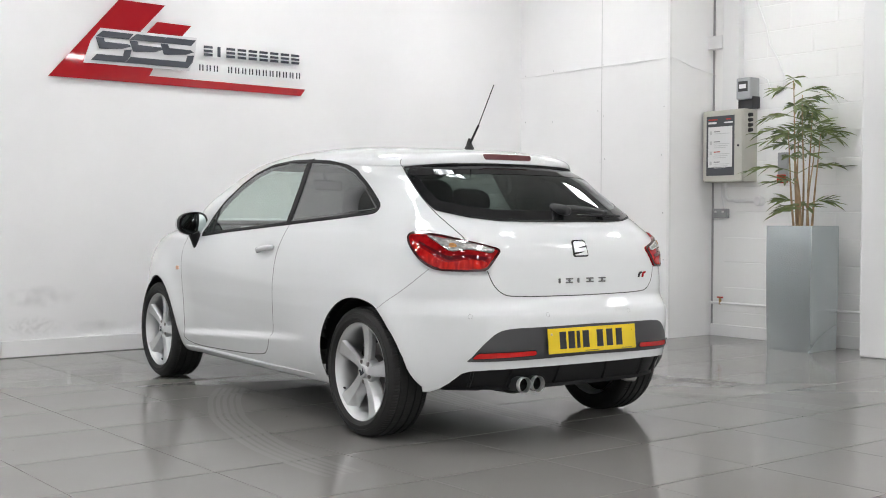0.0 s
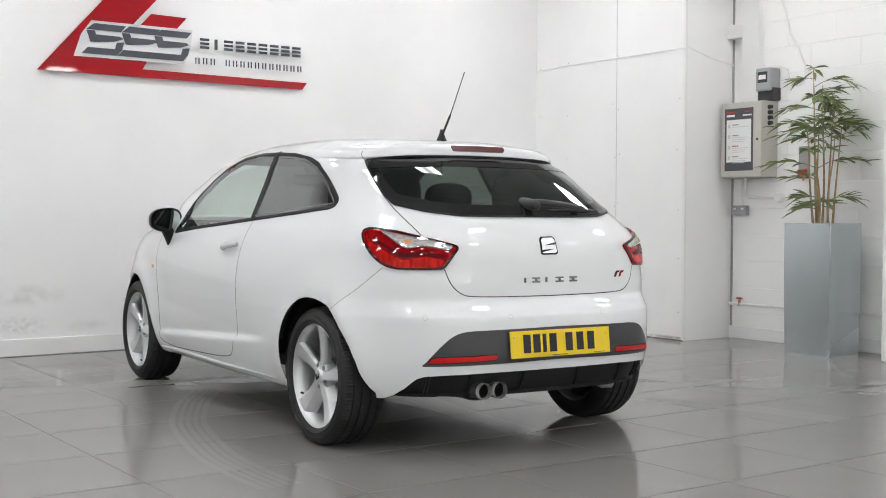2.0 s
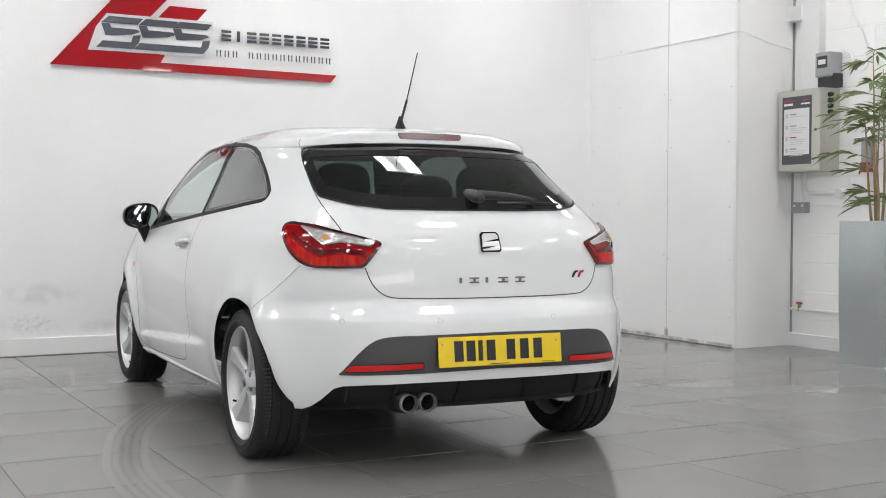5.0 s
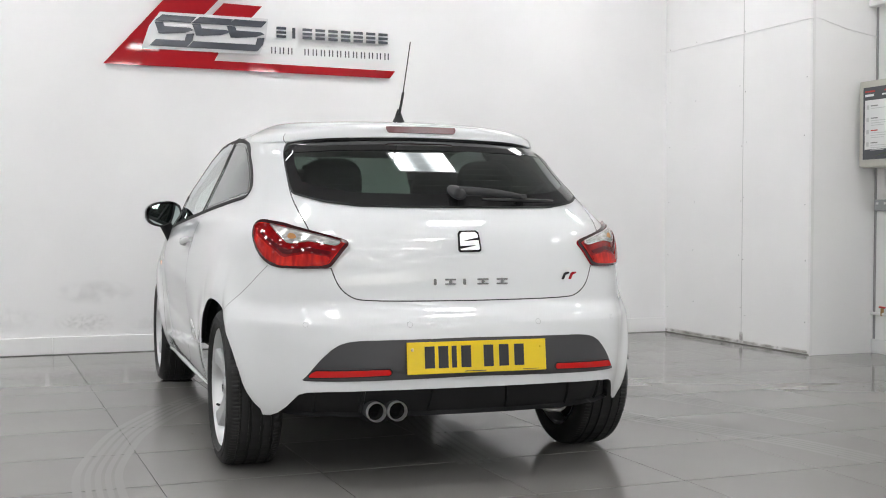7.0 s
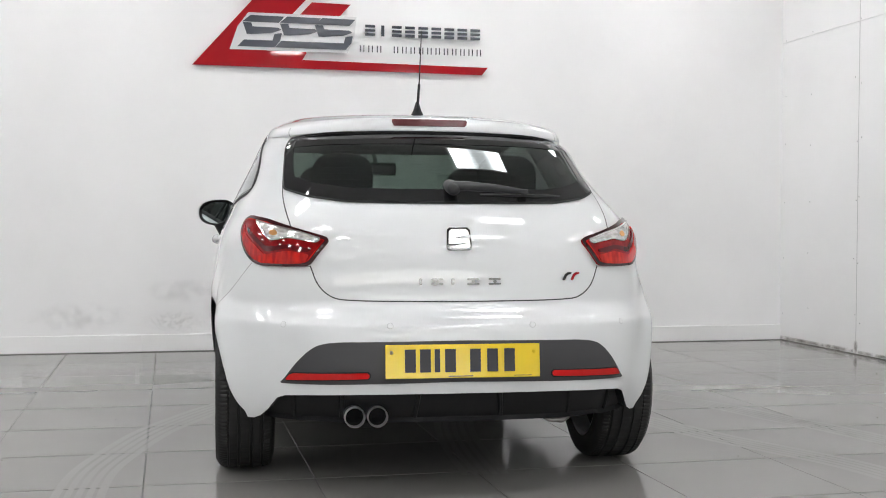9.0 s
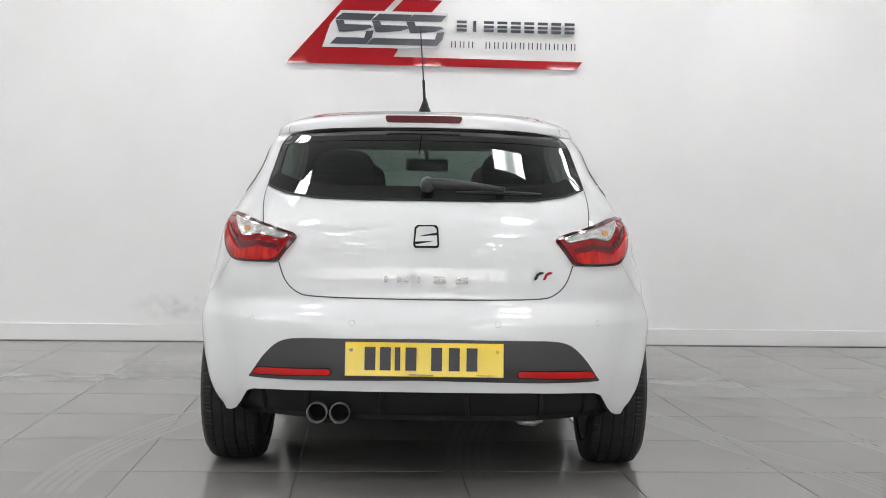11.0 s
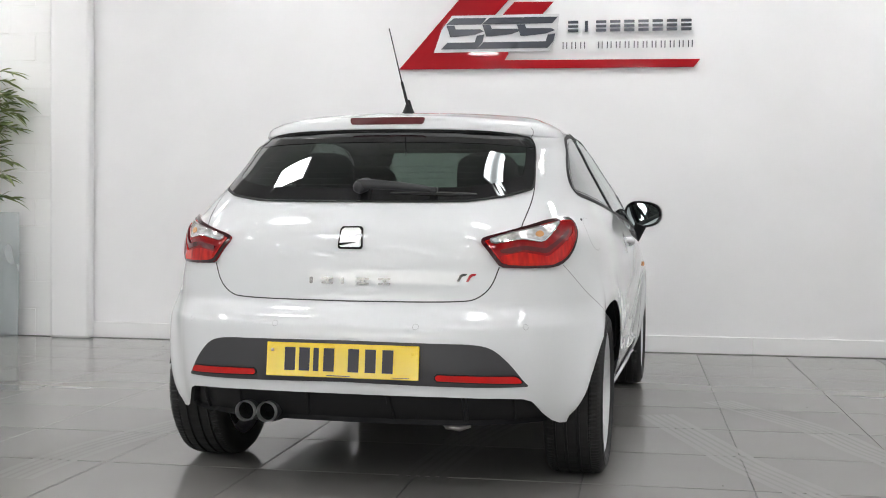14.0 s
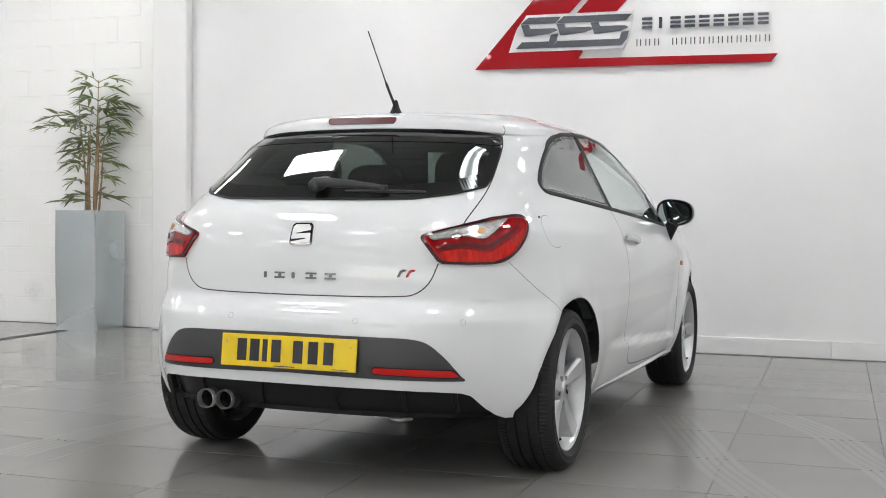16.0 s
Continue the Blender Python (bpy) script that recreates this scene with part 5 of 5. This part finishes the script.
for wy in AXLES:
    for sx in (-1, 1):
        bm = bmesh.new()
        arc = [radians(-9 + (174 if wy < 1 else 198) * k / 30) for k in range(31)]
        rows = [[bm.verts.new((sx * x, wy + (ARCH + 0.002) * math.cos(a), AXLE_Z + (ARCH + 0.002) * math.sin(a))) for a in arc] for x in (0.50, 0.66, 0.785)]
        for a, b in zip(rows, rows[1:]):
            for k in range(30):
                bm.faces.new((a[k], a[k + 1], b[k + 1], b[k]))
        back = [bm.verts.new((sx * 0.50, wy, AXLE_Z))]
        for k in range(30):
            bm.faces.new((rows[0][k], rows[0][k + 1], back[0]))
        part("arch_liner", bm, M_BLACK, car)

# cabin
def pillow(w, d, h):
    """A stuffed block with well rounded corners, standing on its base."""
    bm = bmesh.new()
    bmesh.ops.create_uvsphere(bm, u_segments=28, v_segments=18, radius=1)
    for v in bm.verts:
        c = v.co.copy()
        k = 1 / max(1e-6, (abs(c.x) ** 3 + abs(c.y) ** 3 + abs(c.z) ** 3) ** (1 / 3))
        v.co = Vector((w * c.x * k, d * c.y * k, h * (c.z * k + 1) / 2))
    return bm


def seat(x, y, lean=-14):
    seat_ = part("front_seat", boxed(-0.25, -0.10, 0.0, 0.25, 0.45, 0.14, bevel=0.05), M_SEAT, car, "dark cloth front seat")
    seat_.matrix_local = pose(x, y, 0.275)
    bm = pillow(0.255, 0.075, 0.66)
    for v in bm.verts:
        v.co.x *= 1 - 0.20 * max(0, v.co.z - 0.2) / 0.42
    part("backrest", bm, M_SEAT, seat_, "", True).matrix_local = pose(0, -0.08, 0.06, -lean)
    bm = pillow(0.14, 0.052, 0.20)
    part("headrest", bm, M_SEAT, seat_, "", True).matrix_local = pose(0, -0.265, 0.70, -lean)
    for px in (-0.05, 0.05):
        part("headrest_post", tube(bmesh.new(), [(px, -0.225, 0.60), (px, -0.265, 0.74)], 0.006, 8), M_DISC, seat_)


seat(-0.33, 0.95)
seat(0.33, 0.95)
bench = part("rear_bench", boxed(-0.60, 0.05, 0.40, 0.60, 0.50, 0.55, bevel=0.05), M_SEAT, car, "dark cloth rear bench")
part("backrest", boxed(-0.60, -0.08, 0.50, 0.60, 0.06, 0.93, bevel=0.05), M_SEAT, bench)
for x in (-0.33, 0.33):
    part("headrest", pillow(0.12, 0.048, 0.20), M_SEAT, bench, "", True).matrix_local = pose(x, 0.055, 0.995)
for x in (-0.38, -0.28, 0.28, 0.38):
    part("headrest_post", tube(bmesh.new(), [(x, 0.0, 0.91), (x, 0.05, 1.03)], 0.006, 8), M_DISC, bench)
part("parcel_shelf", boxed(-0.55, -0.46, 0.915, 0.55, -0.09, 0.935, bevel=0.008), M_LINER, car)
part("dashboard", boxed(-0.66, 1.72, 0.55, 0.66, 2.15, 0.955, bevel=0.06), M_LINER, car)
bm = bmesh.new()
ringp = [(0.36 + 0.185 * math.cos(a), 1.55 + 0.07 * math.sin(a), 0.83 + 0.17 * math.sin(a)) for a in (2 * math.pi * k / 32 for k in range(33))]
tube(bm, ringp, 0.016, 8, False)
part("steering_wheel", bm, M_LINER, car, "", True)
bm = boxed(-0.115, -0.012, -0.034, 0.115, 0.012, 0.034, bevel=0.012)
rv = part("rear_view_mirror", bm, M_GLOSSBLACK, car)
rv.matrix_local = pose(-0.01, 1.66, 1.205, 0, 0, 12)
part("stem", tube(bmesh.new(), [(0, 0, 0.02), (0, 0.03, 0.08)], 0.012, 8), M_LINER, rv)
ws = [(-24.5, 0.98), (-24.5, 1.305), (-12, 1.310), (0, 1.312), (12, 1.310), (24.5, 1.305), (24.5, 0.98), (12, 0.975), (0, 0.973), (-12, 0.975)]


def on_front(a, z):
    way = Vector((math.sin(radians(a)), math.cos(radians(a)), 0))
    p, n, _, _ = SKIN_TREE.ray_cast(Vector((0, 0.6, z)) + 4 * way, -way)
    return p, n if n.dot(way) > 0 else -n


part("windscreen", patch(ws, on_front, ARC, 0.002, 0.003, 0.06), M_GLASS_FRONT, car, "clear windscreen", True)
floor = slab("floor", (LEFT_X, BACK_Y, -0.2, 4.6, WALL_Y + 0.2, -0.0035), M_GROUT, "polished grey square tiles with thin dark joints")
# tyre marks, dried pale on the tiles
def tyre_mark(line, lanes, mat):
    pts = [Vector((*p, 0.0006)) for p in line]
    fine = []
    for i in range(len(pts) - 1):
        a, b, c, d = pts[max(i - 1, 0)], pts[i], pts[i + 1], pts[min(i + 2, len(pts) - 1)]
        for k in range(8):
            t = k / 8
            fine.append(0.5 * (2 * b + (c - a) * t + (2 * a - 5 * b + 4 * c - d) * t * t + (3 * b - a - 3 * c + d) * t ** 3))
    bm = bmesh.new()
    for off, w in lanes:
        prev = None
        for i, p in enumerate(fine):
            d = (fine[min(i + 1, len(fine) - 1)] - fine[max(i - 1, 0)]).normalized()
            n = Vector((-d.y, d.x, 0))
            cur = [bm.verts.new(p + n * (off - w / 2)), bm.verts.new(p + n * (off + w / 2))]
            if prev:
                bm.faces.new((prev[0], cur[0], cur[1], prev[1]))
            prev = cur
    ob = part("tyre_mark", bm, mat, floor)
    return ob


LANES = [(-0.08, 0.030), (-0.042, 0.022), (-0.006, 0.022), (0.03, 0.022), (0.07, 0.03)]
tyre_mark([(-1.32, -0.6), (-1.32, -0.36), (-1.29, 0.02), (-1.20, 0.42), (-1.09, 0.80), (-0.95, 1.12), (-0.78, 1.45), (-0.55, 1.8)], LANES, M_MARK)
tyre_mark([(1.30, 1.8), (1.43, 1.55), (1.68, 1.06), (1.81, 0.59), (1.90, 0.33), (2.0, -0.1)], LANES, M_MARK)
tyre_mark([(0.98, 1.3), (1.18, 0.62), (1.30, 0.2), (1.42, -0.1), (1.55, -0.45), (1.62, -0.9)], LANES, M_MARK)
tyre_mark([(0.38, 1.2), (0.25, 0.7), (0.17, 0.2), (0.12, -0.37)], LANES, M_MARK)

bm = bmesh.new()
box(bm, -0.2985, -0.2985, -0.004, 0.2985, 0.2985, 0.0)
bmesh.ops.bevel(bm, geom=[e for e in bm.edges if e.verts[0].co.z > -0.001 and e.verts[1].co.z > -0.001], offset=0.0012, segments=1, affect="EDGES")
tile_mesh = bpy.data.meshes.new("tile")
bm.to_mesh(tile_mesh)
bm.free()
tile_mesh.materials.append(M_TILE)
rest = bmesh.new()
for i in range(-15, 8):
    for j in range(-23, 7):
        x, y = 0.395 + 0.6 * i, 0.04 + 0.605 * j
        if x > 4.6 or y > 4.1:
            continue
        if -3.7 < x < 4.3 and -1.3 < y < 4.1:
            ob = new("tile", tile_mesh)
            ob.parent = floor
            ob.matrix_local = pose(x, y, 0)
        else:
            box(rest, x - 0.2985, y - 0.2985, -0.004, x + 0.2985, y + 0.2985, 0.0)
ob = part("outer_tiles", rest, M_TILE, floor)
ob["kind"] = "stuff"

# crumbs and specks lying on the tiles
specks = bmesh.new()
rnd = random.Random(21)
for k in range(46):
    x, y, r = rnd.uniform(-3.2, 3.5), rnd.uniform(-0.8, 3.9), rnd.uniform(0.0025, 0.006)
    ring_ = [specks.verts.new((x + r * rnd.uniform(0.5, 1.3) * math.cos(a), y + r * rnd.uniform(0.5, 1.3) * math.sin(a), 0.0008)) for a in (radians(60 * q) for q in range(6))]
    tip_ = specks.verts.new((x, y, 0.0030))
    for a, b in zip(ring_, ring_[1:] + ring_[:1]):
        specks.faces.new((a, b, tip_))
ob = part("crumbs", specks, material("crumb_brown", (0.07, 0.06, 0.05), 0.8), floor)
ob["kind"] = "stuff"

# painted blocks of the two blockwork walls
def blocks(wall, u0, u1, z1, place):
    bm = boxed(-0.2165, -0.004, -0.1045, 0.2165, 0.004, 0.1045)
    bmesh.ops.bevel(bm, geom=[e for e in bm.edges if e.verts[0].co.y < 0 and e.verts[1].co.y < 0], offset=0.003, segments=1, affect="EDGES")
    block_mesh = bpy.data.meshes.new("block")
    bm.to_mesh(block_mesh)
    bm.free()
    block_mesh.materials.append(M_BLOCK)
    rnd = random.Random(11)
    z, row = 0.105, 0
    while z < z1:
        u = u0 + (0.22 if row % 2 else 0.0)
        while u < u1:
            ob = new("block", block_mesh)
            ob.parent = wall
            ob.matrix_local = place(u, z) @ pose(0, rnd.uniform(-0.0012, 0.0012), 0)
            u += 0.44
        z, row = z + 0.213, row + 1


blocks(wall_east, -0.6, 1.95, 3.5, lambda u, z: pose(BRICK_X + 0.0015, u, z, 0, 0, -90))
blocks(wall_block, -6.6, -3.7, 3.5, lambda u, z: pose(u, WALL_Y + 0.0315, z))
